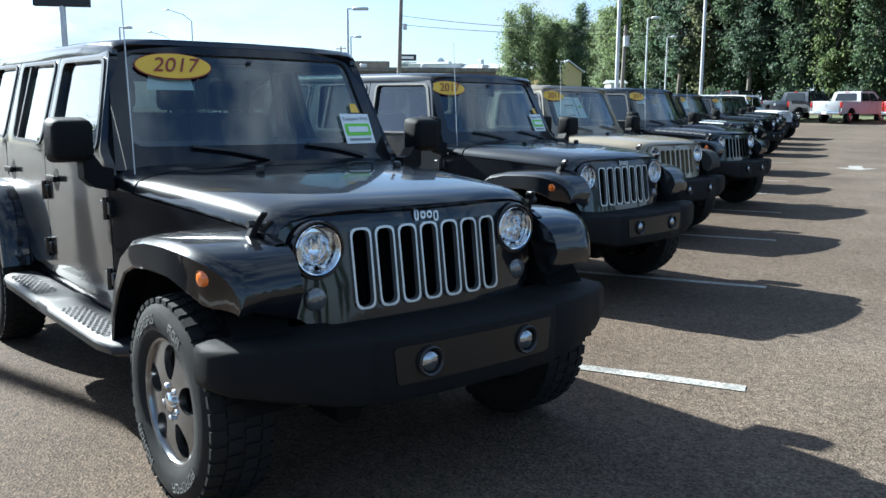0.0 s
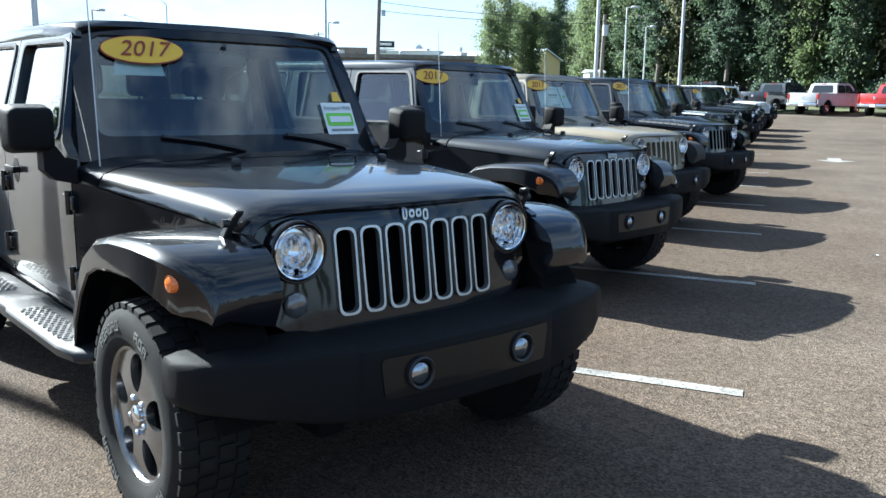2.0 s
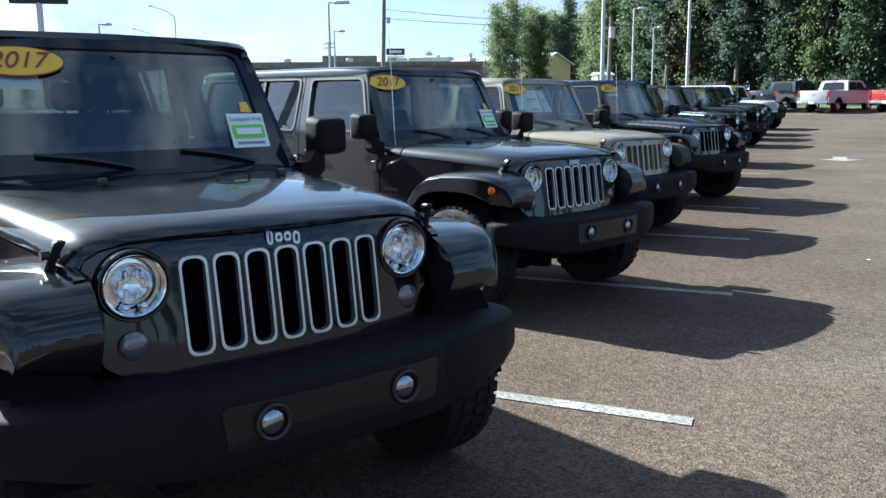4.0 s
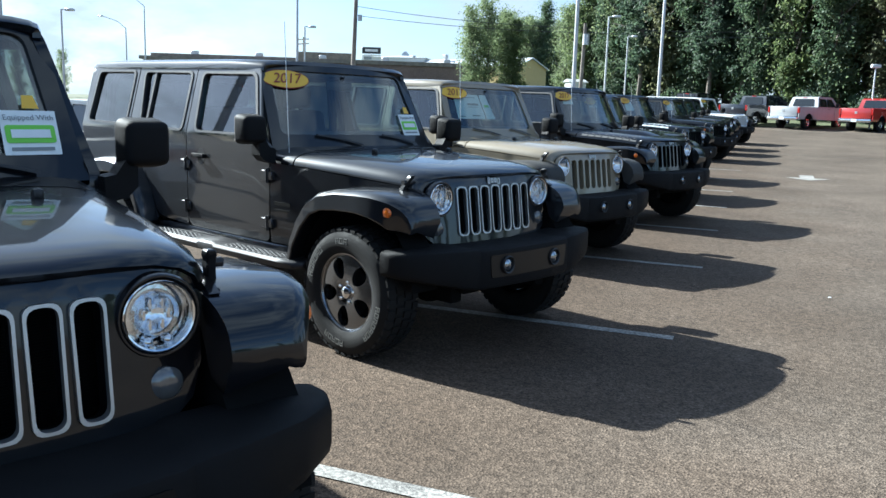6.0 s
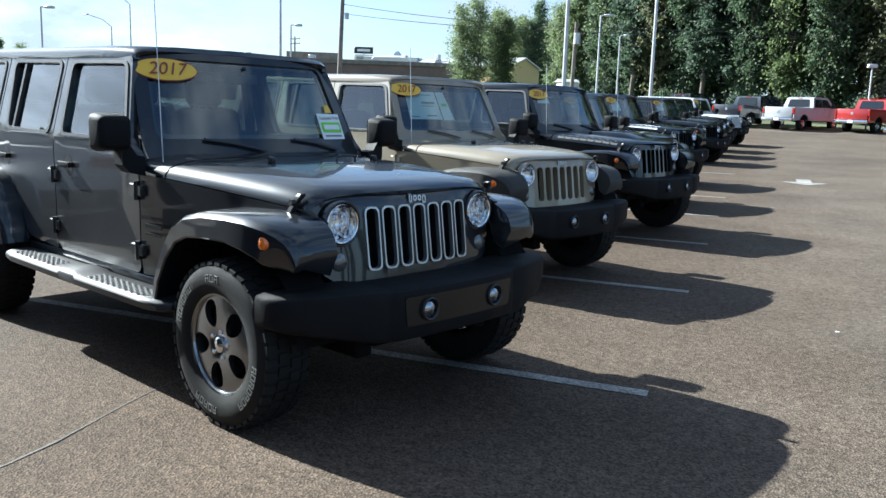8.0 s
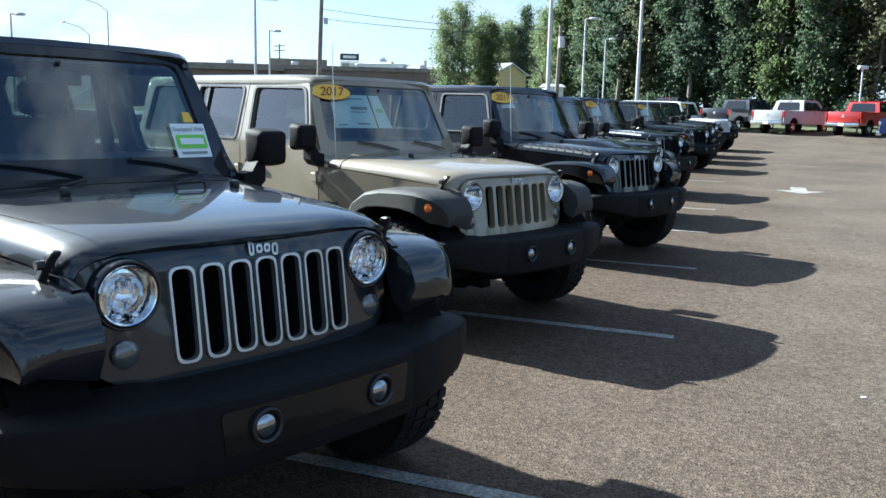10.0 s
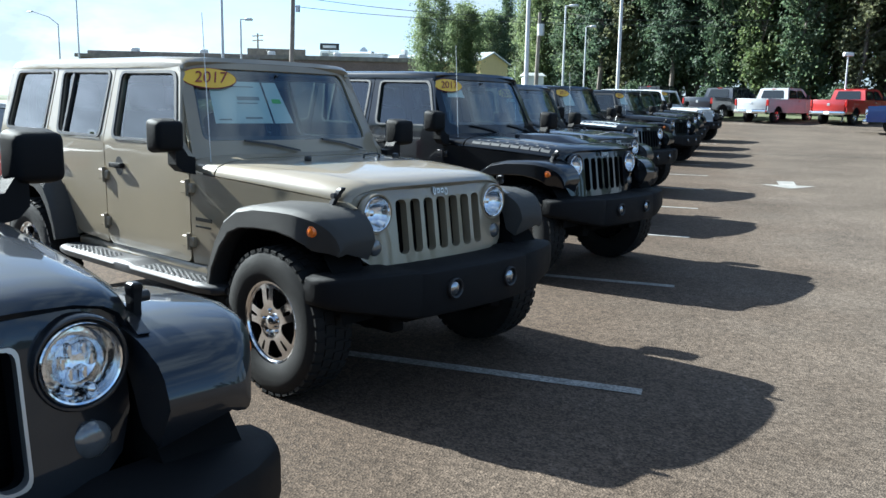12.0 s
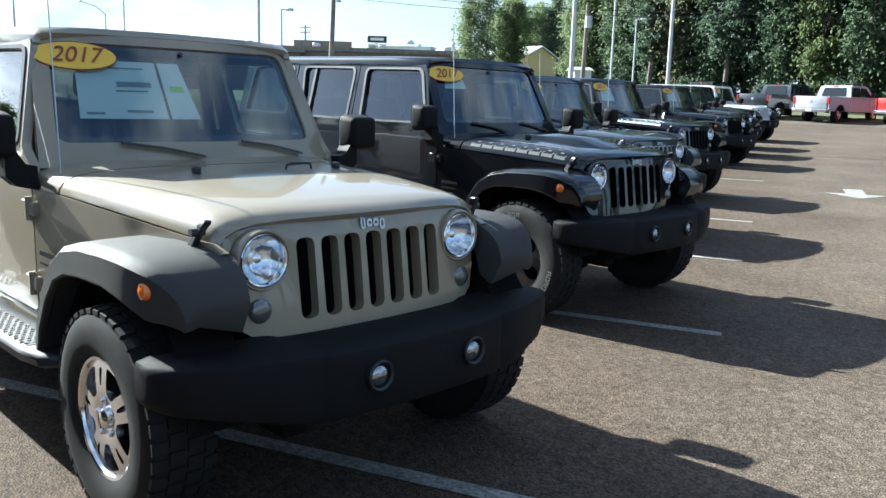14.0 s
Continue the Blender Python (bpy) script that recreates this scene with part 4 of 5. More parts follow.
def loop_bm():
    return tube([(-0.42, 0.14, 1.185), (-0.42, 0.145, 1.208), (-0.415, 0.17, 1.214), (-0.415, 0.25, 1.214), (-0.42, 0.275, 1.208), (-0.42, 0.28, 1.185)], 0.006, 6)


def badge_bm():
    """Four plain rounded silver shapes where the maker's badge sits."""
    bm = bmesh.new()
    for k, (w, h, dz) in enumerate(((0.022, 0.046, 0.0), (0.026, 0.030, -0.002), (0.026, 0.030, -0.002), (0.026, 0.042, -0.009))):
        y = -0.048 + k * 0.031
        z = 1.058 + dz
        w0 = grille_where(0.0)
        b2 = ring_frame(ellipse(y, z, w / 2, h / 2, 16, 3), ellipse(y, z, w / 2 - 0.0075, h / 2 - 0.009, 16, 3), lambda u, v, d: w0(u, v) + Vector((d, 0, 0)), 0.006)
        me = bpy.data.meshes.new("tmp")
        b2.to_mesh(me)
        b2.free()
        bm.from_mesh(me)
        bpy.data.meshes.remove(me)
    return bm


def sheet_on_glass(poly, d):
    return panel(poly, [], ws_where(d), 0.0012, [("u", k * 0.1) for k in range(-6, 7)])


def rear_bumper_bm():
    return box(-3.98, -3.74, -0.82, 0.82, 0.52, 0.68, 0.03, 2)


def tail_lamp_bm(s):
    return box(-3.77, -3.69, min(s * 0.66, s * 0.80), max(s * 0.66, s * 0.80), 0.88, 1.10, 0.015, 2)


def name_plate_bm(s, x0, x1, z0, z1):
    """A slim raised plate in place of a model name, on the flank."""
    return box(x0, x1, min(s * 0.783, s * 0.787), max(s * 0.783, s * 0.787), z0, z1, 0.001, 1)


def build_car(spec, m):
    """One off-road car. spec: paint, flare material, grille bezels, wheels, stickers and bonnet."""
    paint, r = PAINT[spec["paint"]], spec.get("r", 0.395)
    lift = Matrix.Translation((0, 0, spec.get("lift", 0.0)))
    flare = paint if spec["flares"] == "painted" else FLARE
    root = thing("off_road_car", m @ Matrix.Diagonal((1, spec.get("broad", 1.0), 1, 1)), spec["label"], "car", "row of off-road cars")
    for s in (-1, 1):
        for x in (0.0, -2.98):
            add_wheel(root, x, s, spec["wheels"], r, 0.4 * s + x + spec.get("spin", 0))
    top = part("body", mesh("chassis", chassis_bm), DARK, root, "dark underbody", lift)
    part("axle", mesh(("axle", 0.0, r), axle_bm, 0.0, r), DARK, root)
    part("axle", mesh(("axle", -2.98, r), axle_bm, -2.98, r), DARK, root)
    for s in (-1, 1):
        d = part("door", mesh(("front_door", s), door_bm, s, DOOR_F, WIN_F, [0.06, 0.06, 0.03, 0.03, 0.06, 0.03]), paint, root, "", lift)
        part("window_seal", mesh(("seal_f", s), seal_bm, s, WIN_F), TRIM, d)
        p = part("window_pane", mesh(("pane_f", s), pane_bm, s, WIN_F), GLASS_SIDE, d)
        p.visible_shadow = False
        part("handle", mesh(("handle_f", s), handle_bm, s, -1.76), PLASTIC, d)
        part("handle_recess", mesh(("cup_f", s), cup_bm, s, -1.76), TRIM, d)
        for z in (0.70, 1.02):
            part("hinge", mesh(("hinge", s, z), hinge_bm, s, -0.945, z), paint, d)
        a = part("mirror", mesh(("mirror", s), mirror_bm, s), PLASTIC, root, "black door mirror", lift)
        part("mirror_arm", mesh(("mirror_arm", s), mirror_arm_bm, s), PLASTIC, a)
        part("mirror_glass", mesh(("mirror_glass", s), box, -0.974, -0.968, min(s * 0.863, s * 1.012), max(s * 0.863, s * 1.012), 1.246, 1.404), MIRROR, a)
        d = part("door", mesh(("rear_door", s), door_bm, s, DOOR_R, WIN_R, [0.08, 0.03, 0.03, 0.03, 0.05, 0.08]), paint, root, "", lift)
        part("window_seal", mesh(("seal_r", s), seal_bm, s, WIN_R), TRIM, d)
        part("window_pane", mesh(("pane_r", s), pane_bm, s, WIN_R), GLASS_DARK, d)
        part("window_divider", mesh(("divider", s), panel, [(-2.60, 1.29), (-2.57, 1.29), (-2.57, 1.71), (-2.60, 1.71)], [], side_where(s), 0.02), TRIM, d)
        part("handle", mesh(("handle_r", s), handle_bm, s, -2.70), PLASTIC, d)
        part("handle_recess", mesh(("cup_r", s), cup_bm, s, -2.70), TRIM, d)
        for z in (0.72, 1.03):
            part("hinge", mesh(("hinge_r", s, z), hinge_bm, s, -1.975, z), paint, d)
        q = part("quarter_panel", mesh(("quarter", s), quarter_bm, s), paint, root, "", lift)
        part("window_seal", mesh(("seal_q", s), seal_bm, s, WIN_Q), TRIM, q)
        part("window_pane", mesh(("pane_q", s), pane_bm, s, WIN_Q), GLASS_DARK, q)
        part("tail_lamp", mesh(("tail", s), tail_lamp_bm, s), REDLENS, q)
        f = part("cowl_side", mesh(("cowl_side", s), cowl_side_bm, s), paint, root, "", lift)
        part("name_plate", mesh(("plate", s), name_plate_bm, s, -0.86, -0.69, 0.83, 0.852), DARK, f)
        part("name_plate", mesh(("plate2", s), name_plate_bm, s, -0.86, -0.70, 0.792, 0.804), DARK, f)
        part("sill", mesh(("sill", s), sill_bm, s), paint, root, "", lift)
        fl = part("fender_flare", mesh(("flare_f", s), flare_bm, s, FLARE_F, 0.70, True), flare, root, "", lift)
        part("side_marker", mesh("marker", small_lamp_bm, 0.03), AMBER, fl, "amber side marker lamp",
             Matrix.Translation((0.34, s * 0.893, 0.91)) @ Matrix.Rotation(s * math.pi / 2, 4, "Z"))
        part("wheel_liner", mesh(("liner_f", s), liner_bm, s, 0.0), DARK, fl)
        fl = part("fender_flare", mesh(("flare_r", s), flare_bm, s, FLARE_R, 0.77), flare, root, "", lift)
        part("wheel_liner", mesh(("liner_r", s), liner_bm, s, -2.98), DARK, fl)
        if spec.get("steps", True):
            st = part("side_step", mesh(("step", s), step_rail_bm, s), STEPRAIL, root, "black side step with silver treads", lift)
            for x0, x1 in ((-2.22, -1.62), (-1.22, -0.58)):
                part("tread_plate", mesh(("pad", s, x0), step_pad_bm, s, x0, x1), STEP, st)
        part("hood_latch", mesh(("latch", s), latch_bm, s), TRIM, root, "", lift)
        part("roll_bar", mesh(("rollbar", s), rollbar_bm, s), TRIM, root, "", lift)
    hood = part("hood", mesh(("hood", spec.get("hood", "")), hood_bm, spec.get("hood", "")), paint, root, "", lift)
    for x, y, z in ((-0.42, -0.30, 1.187), (-0.42, 0.42, 1.183)):
        part("washer_nozzle", mesh(("nozzle", y), nozzle_bm, x, y, z), TRIM, hood)
    part("hood_loop", mesh("loop", loop_bm), TRIM, hood)
    if spec.get("hood_name"):
        n, mt = spec["hood_name"]
        for s in (-1, 1):
            part("hood_lettering", mesh(("hood_name", n, s), hood_letters_bm, n, s), mt, hood, "outlined blocks along the bonnet side")
    cowl = part("cowl", mesh("cowl", cowl_bm), paint, root, "", lift)
    part("antenna", mesh("antenna", antenna_bm), GALV, cowl)
    wsf = part("windshield_frame", mesh("ws_frame", ws_frame_bm), paint, root, "", lift)
    g = part("windshield", mesh("ws_glass", ws_glass_bm), GLASS_WS, wsf)
    g.visible_shadow = False
    part("glass_border", mesh("ws_band", ws_band_bm), TRIM, wsf)
    for y0, y1 in ((-0.02, -0.40), (0.56, 0.2)):
        part("wiper", mesh(("wiper", y0), wiper_bm, y0, y1), TRIM, wsf)
    part("roof", mesh("roof", roof_bm), paint, root, "", lift)
    part("headliner", mesh("headliner", box, -3.65, -1.2, -0.62, 0.62, 1.735, 1.75), LINER, root, "", lift)
    t = part("tailgate", mesh("rear_wall", rear_wall_bm), paint, root, "", lift)
    g = part("rear_window", mesh("rear_glass", rear_glass_bm), GLASS_DARK, t)
    g.visible_shadow = False
    part("rear_bumper", mesh("rear_bumper", rear_bumper_bm), PLASTIC, root, "", lift)
    gr = part("grille", mesh("grille", grille_bm), paint, root, "", lift)
    part("radiator", mesh("radiator", radiator_bm), DARK, gr)
    part("maker_badge", mesh("badge", badge_bm), SATIN, gr, "plain silver badge shapes")
    if spec.get("bezels"):
        for y in SLOT_Y:
            part("slot_bezel", mesh(("bezel", round(y, 3)), bezel_bm, y), SATIN, gr, "silver slot surround")
    for s in (-1, 1):
        at = Matrix.Translation((grille_x(0.962) - 0.02, s * 0.474, 0.962)) @ Matrix.Scale(1.05, 4)
        h = part("headlight", mesh("lamp_ring", lamp_ring_bm), paint, gr, "", at)
        part("bezel", mesh("lamp_bezel", lamp_bezel_bm), CHROME, h, "thin chrome ring")
        part("reflector", mesh(("bowl", spec["lamps"]), lamp_bowl_bm, spec["lamps"]), REFLECTOR, h)
        l = part("lens", mesh("lamp_lens", lamp_lens_bm), LENS, h)
        l.visible_shadow = False
        part("turn_signal", mesh("turn", small_lamp_bm, 0.043), SMOKE, gr, "smoked round turn signal", Matrix.Translation(grille_where(0.002)(s * 0.488, 0.785)))
    bu = part("front_bumper", mesh("bumper", bumper_bm), PLASTIC, root, "black moulded plastic bumper", lift)
    if spec.get("bezels"):
        part("bumper_panel", mesh("applique", applique_bm), PANEL, bu)
    for s in (-1, 1):
        at = Matrix.Translation((0.688, s * 0.23, 0.588))
        fg = part("fog_light", mesh("fog_ring", fog_ring_bm), TRIM, bu, "", at)
        part("fog_lens", mesh("fog", fog_bm), FOG, fg)
    part("dashboard", mesh("dash", dash_bm), CLOTH, root, "", lift)
    part("steering_wheel", mesh("wheelrim", wheelrim_bm), TRIM, root, "", lift)
    for y in (-0.36, 0.36):
        se = part("seat", mesh(("seat", y), seat_bm, y, -1.95, 0.5), CLOTH, root, "", lift)
        part("headrest", mesh(("headrest", y), headrest_bm, y, -1.9), CLOTH, se)
    se = part("rear_seat", mesh("rear_seat", seat_bm, 0, -2.9, 1.2), CLOTH, root, "", lift)
    for y in (-0.38, 0.38):
        part("headrest", mesh(("headrest_r", y), headrest_bm, y, -2.85), CLOTH, se)
    part("cross_bar", mesh("crossbar", crossbar_bm), TRIM, root, "", lift)
    part("rear_view_mirror", mesh("inner_mirror", inner_mirror_bm), TRIM, root, "", lift)
    # stickers on the windscreen
    if spec.get("year"):
        yu = spec.get("year_u", -0.50)
        o = part("year_sticker", mesh(("oval_edge", yu), sheet_on_glass, ellipse(yu, 0.535, 0.182, 0.072, 36), 0.003), MAROON, wsf, "yellow oval sticker with a dark red 2017")
        part("sticker_face", mesh(("oval", yu), sheet_on_glass, ellipse(yu, 0.535, 0.176, 0.066, 36), 0.006), YELLOW, o)
        tw = ws_where(0.0105)
        c, e, f = tw(yu, 0.535), tw(yu + 0.1, 0.535), tw(yu, 0.60)
        ax = (e - c).normalized()
        up = (f - c).normalized()
        nn = ax.cross(up).normalized()
        up = nn.cross(ax)
        rot = Matrix((ax, up, nn)).transposed().to_4x4()
        part("year_number", text_mesh("2017", 0.108, 0.0006, 0.3), MAROON, o, "", Matrix.Translation(c) @ rot)
    if spec.get("badge_sticker"):
        o = part("service_sticker", mesh("svc", sheet_on_glass, rounded([(0.460, 0.107), (0.660, 0.107), (0.660, 0.283), (0.460, 0.283)], 0.004), 0.003), PAPER, wsf, "white and green service sticker")
        part("green_field", mesh("svc_g", sheet_on_glass, rounded([(0.472, 0.153), (0.647, 0.153), (0.647, 0.224), (0.472, 0.224)], 0.012), 0.006), GREEN, o)
        part("print_bar", mesh("svc_b", sheet_on_glass, [(0.491, 0.172), (0.629, 0.172), (0.629, 0.205), (0.491, 0.205)], 0.009), PAPER, o)
        part("print_bar", mesh("svc_c", sheet_on_glass, [(0.485, 0.123), (0.635, 0.123), (0.635, 0.136), (0.485, 0.136)], 0.006), GREYINK, o)
        tw = ws_where(0.0065)
        c, e, f = tw(0.560, 0.253), tw(0.616, 0.253), tw(0.560, 0.270)
        ax = (e - c).normalized()
        up = (f - c).normalized()
        nn = ax.cross(up).normalized()
        up = nn.cross(ax)
        rot = Matrix((ax, up, nn)).transposed().to_4x4()
        part("sticker_print", text_mesh("Equipped With", 0.03, 0.0004), GREYINK, o, "", Matrix.Translation(c) @ rot)
        part("yellow_tag", mesh("tag", sheet_on_glass, [(0.545, 0.292), (0.605, 0.292), (0.590, 0.345), (0.550, 0.345)], 0.003), YELLOW, wsf)
    if spec.get("papers"):
        x1 = {"big": 0.0, "small": -0.18, "mid": -0.1}[spec["papers"]]
        lo = {"big": 0.24, "small": 0.42, "mid": 0.30}[spec["papers"]]
        o = part("price_sheet", mesh(("sheet", x1), sheet_on_glass, [(-0.53, lo), (x1 - 0.13, lo), (x1 - 0.14, 0.53), (-0.5, 0.53)], -0.02), PAPER, wsf, "printed price sheet behind the windscreen")
        if spec["papers"] == "big":
            part("price_sheet", mesh("sheet2", sheet_on_glass, [(x1 - 0.115, lo), (x1 + 0.03, lo), (x1 - 0.02, 0.53), (x1 - 0.125, 0.53)], -0.02), PAPER, wsf, "printed price sheet behind the windscreen")
            for u0, u1, v0, v1 in ((-0.34, -0.18, 0.40, 0.425), (-0.35, -0.2, 0.375, 0.382), (-0.32, -0.2, 0.27, 0.283), (-0.5, -0.42, 0.26, 0.27), (-0.36, -0.2, 0.49, 0.497)):
                part("print_bar", mesh(("ink", u0), sheet_on_glass, [(u0, v0), (u1, v0), (u1, v1), (u0, v1)], -0.017), GREYINK, o)
            part("print_bar", mesh("ink_g", sheet_on_glass, [(-0.09, 0.38), (-0.02, 0.38), (-0.025, 0.41), (-0.09, 0.41)], -0.017), GREEN, o)
    return root


# ---- the row of cars ----
def spot(x, y, yaw=0.0):
    return pose(x, y, rise(x, y), 0, 0, yaw)


SAHARA = dict(flares="painted", bezels=True, lamps="led", wheels="sahara", year=True, badge_sticker=True)
PLAIN = dict(flares="painted", lamps="halogen", wheels="dark", year=True, papers="small", steps=False)
build_car(dict(SAHARA, paint="black", papers="small", spin=0.5, year_u=-0.39, broad=1.015, label="glossy black four-door off-road car with silver grille slots"), spot(1.405, -3.525, -6.5))
build_car(dict(SAHARA, paint="grey", broad=1.01, label="dark grey metallic four-door off-road car with silver grille slots"), spot(0.0, 0.025, -0.6))
build_car(dict(paint="tan", flares="plastic", lamps="halogen", wheels="split", year=True, papers="big", spin=0.9,
               label="tan four-door off-road car with black plastic fender flares"), spot(-1.30, 3.226, -2.0))
build_car(dict(PLAIN, paint="black", hood="bulge", hood_name=(8, SILVERINK), lift=0.04, r=0.415,
               label="black off-road car with outlined lettering along a vented bonnet"), spot(-2.16, 6.56, -1))
build_car(dict(PLAIN, paint="steel", bezels=True, label="graphite off-road car with silver grille slots"), spot(-3.76, 9.75, 0))
build_car(dict(PLAIN, paint="black", hood_name=(7, PAPER), lift=0.04, r=0.415, papers="mid", label="black off-road car with white lettering on its bonnet"), spot(-5.17, 13.4, 0))
build_car(dict(PLAIN, paint="black", papers="mid", label="black off-road car with a yellow year sticker"), spot(-7.51, 19.82, 0))
build_car(dict(PLAIN, paint="steel", label="graphite off-road car in the row"), spot(-8.71, 22.94, 0))
build_car(dict(PLAIN, paint="black", label="black off-road car beside a white one"), spot(-9.76, 25.6, 0))
build_car(dict(PLAIN, paint="white", flares="plastic", label="white off-road car with black fender flares at the row's end"), spot(-10.76, 29.12, 0))

build_car(dict(PLAIN, paint="red", year=False, papers=None, label="red off-road car mirrored in the black car's flank"), spot(-3.3, -6.95, -3))


# ---- pickup trucks ----
def arch_cut(cx, x0, x1, z0, z1, s, r=0.50):
    pts = [(x0, z0), (x0, z1), (x1, z1), (x1, z0)]
    arc = [(cx + r * math.cos(a), 0.42 + r * math.sin(a)) for a in [math.pi * k / 10 for k in range(11)]]
    outer = [(x1, z0), *[p for p in arc if p[1] > z0], (x0, z0), (x0, z1), (x1, z1)]
    return panel(outer, [], lambda u, v: Vector((u, s * (0.99 - 0.05 * max(0, (0.75 - v)) - 0.06 * max(0, v - 1.05)), v)), 0.05, [("v", 0.75), ("v", 1.05)], ref=(2, 0, 0.9))


def truck_cab_bm():
    side = [(0.95, 0.55), (0.95, 1.28), (1.12, 1.86), (1.35, 1.93), (2.55, 1.93), (2.85, 1.86), (3.42, 1.32), (3.42, 0.55)]
    return loft([[Vector((x, y * (1 - 0.16 * max(0, z - 1.28) / 0.65), z)) for x, z in side] for y in (-0.97, -0.9, 0, 0.9, 0.97)])


def truck_nose_bm():
    side = [(3.42, 0.55), (3.42, 1.33), (4.5, 1.26), (4.68, 1.15), (4.72, 0.55)]
    bm = loft([[Vector((x, y, z)) for x, z in side] for y in (-0.96, -0.85, 0, 0.85, 0.96)])
    return bm


def truck_window_bm(s, poly):
    return panel(rounded(poly, 0.05), [], lambda u, v: Vector((u, s * (0.978 * (1 - 0.16 * max(0, v - 1.28) / 0.65)), v)), 0.006)


def build_truck(paint, m, label):
    p = PAINT[paint]
    t = thing("pickup_truck", m, label, "truck", "pickup trucks by the grass")
    for s in (-1, 1):
        for x in (0.0, 3.57):
            add_wheel(t, x, s, "split", 0.40, x)
    part("bed", mesh("truck_bed_floor", box, -0.95, 0.93, -0.93, 0.93, 0.60, 0.95), DARK, t)
    for s in (-1, 1):
        part("bed_side", mesh(("bed_side", s), arch_cut, 0.0, -1.15, 0.93, 0.55, 1.30, s), p, t)
        part("front_fender", mesh(("fender", s), arch_cut, 3.57, 2.95, 4.66, 0.55, 1.26, s), p, t)
        part("tail_lamp", mesh(("truck_tail", s), box, -1.19, -1.06, min(s * 0.88, s * 1.0), max(s * 0.88, s * 1.0), 0.92, 1.25, 0.02, 1), REDLENS, t)
        part("side_window", mesh(("truck_w1", s), truck_window_bm, s, [(1.15, 1.34), (1.98, 1.34), (1.98, 1.80), (1.28, 1.80)]), TINT, t)
        part("side_window", mesh(("truck_w2", s), truck_window_bm, s, [(2.08, 1.34), (3.05, 1.34), (2.62, 1.80), (2.08, 1.80)]), TINT, t)
        part("door_handle", mesh(("truck_h", s), box, 2.1, 2.3, min(s * 0.97, s * 1.0), max(s * 0.97, s * 1.0), 1.2, 1.23, 0.008, 1), CHROME, t)
        part("mirror", mesh(("truck_m", s), box, 2.9, 3.05, min(s * 1.0, s * 1.2), max(s * 1.0, s * 1.2), 1.32, 1.56, 0.03, 2), TRIM, t)
    tg = part("tailgate", mesh("truck_gate", box, -1.17, -1.10, -0.87, 0.87, 0.72, 1.30, 0.02, 2), p, t)
    part("tailgate_badge", mesh("truck_badge", box, -1.18, -1.168, -0.07, 0.07, 0.98, 1.12, 0.005, 1), SATIN, tg, "plain silver badge shape")
    part("rear_bumper", mesh("truck_rb", box, -1.34, -1.12, -0.95, 0.95, 0.50, 0.70, 0.04, 2), CHROME, t)
    part("licence_plate", mesh("truck_lp", box, -1.352, -1.342, -0.15, 0.15, 0.54, 0.69), PAPER, t)
    part("cab", mesh("truck_cab", truck_cab_bm), p, t)
    part("rear_window", mesh("truck_rw", panel, rounded([(-0.68, 1.36), (0.68, 1.36), (0.60, 1.80), (-0.60, 1.80)], 0.05), [], lambda u, v: Vector((0.945 + 0.17 * (v - 1.28) / 0.58 - 0.012, u, v)), 0.006), TINT, t)
    part("stop_lamp", mesh("truck_sl", box, 1.1, 1.14, -0.15, 0.15, 1.84, 1.88, 0.01, 1), REDLENS, t)
    hood = part("hood", mesh("truck_nose", truck_nose_bm), p, t)
    part("grille", mesh("truck_grille", box, 4.70, 4.77, -0.62, 0.62, 0.74, 1.12, 0.03, 2), CHROME, hood)
    part("front_bumper", mesh("truck_fb", box, 4.62, 4.86, -0.95, 0.95, 0.46, 0.68, 0.05, 2), CHROME, t)
    for s in (-1, 1):
        part("headlight", mesh(("truck_hl", s), box, 4.6, 4.745, min(s * 0.64, s * 0.95), max(s * 0.64, s * 0.95), 0.86, 1.1, 0.03, 2), REFLECTOR, hood)
    return t


def truck_at(tx, ty, yaw):
    """A pose from the middle of the tail and the heading."""
    a = radians(yaw)
    x, y = tx + 1.2 * math.cos(a), ty + 1.2 * math.sin(a)
    return pose(x, y, rise(x, y), 0, 0, yaw) @ Matrix.Scale(0.92, 4)


build_truck("silver", truck_at(-13.92, 42.53, 80), "silver crew-cab pickup truck backed to the lane")
build_truck("red", truck_at(-10.51, 43.56, 80), "bright red crew-cab pickup truck backed to the lane")
build_truck("blue", truck_at(-16.96, 42.90, 80), "midnight blue pickup truck beside a silver one")
build_truck("black", truck_at(-21.95, 44.40, 80), "black pickup truck behind the row of cars")

build_truck("royal", truck_at(-2.1, 39.9, 195), "royal blue pickup truck with a chrome grille facing the row")


# ---- saloon cars behind the row ----
def sedan_body_bm():
    def sec(x, w, z0, z1):
        return [Vector((x, y, z)) for y, z in ((-w, z0 + 0.1), (-w - 0.03, (z0 + z1) / 2), (-w + 0.02, z1 - 0.05), (-w + 0.1, z1), (0, z1 + 0.03), (w - 0.1, z1), (w - 0.02, z1 - 0.05), (w + 0.03, (z0 + z1) / 2), (w, z0 + 0.1), (w - 0.1, z0), (-w + 0.1, z0))]
    return loft([sec(-1.02, 0.7, 0.35, 0.88), sec(-0.95, 0.82, 0.24, 0.98), (sec(-0.5, 0.87, 0.2, 1.02)), sec(0.5, 0.88, 0.2, 0.97), sec(2.2, 0.88, 0.2, 0.96), sec(2.9, 0.86, 0.2, 0.90), sec(3.5, 0.8, 0.22, 0.78), sec(3.68, 0.68, 0.3, 0.66)])


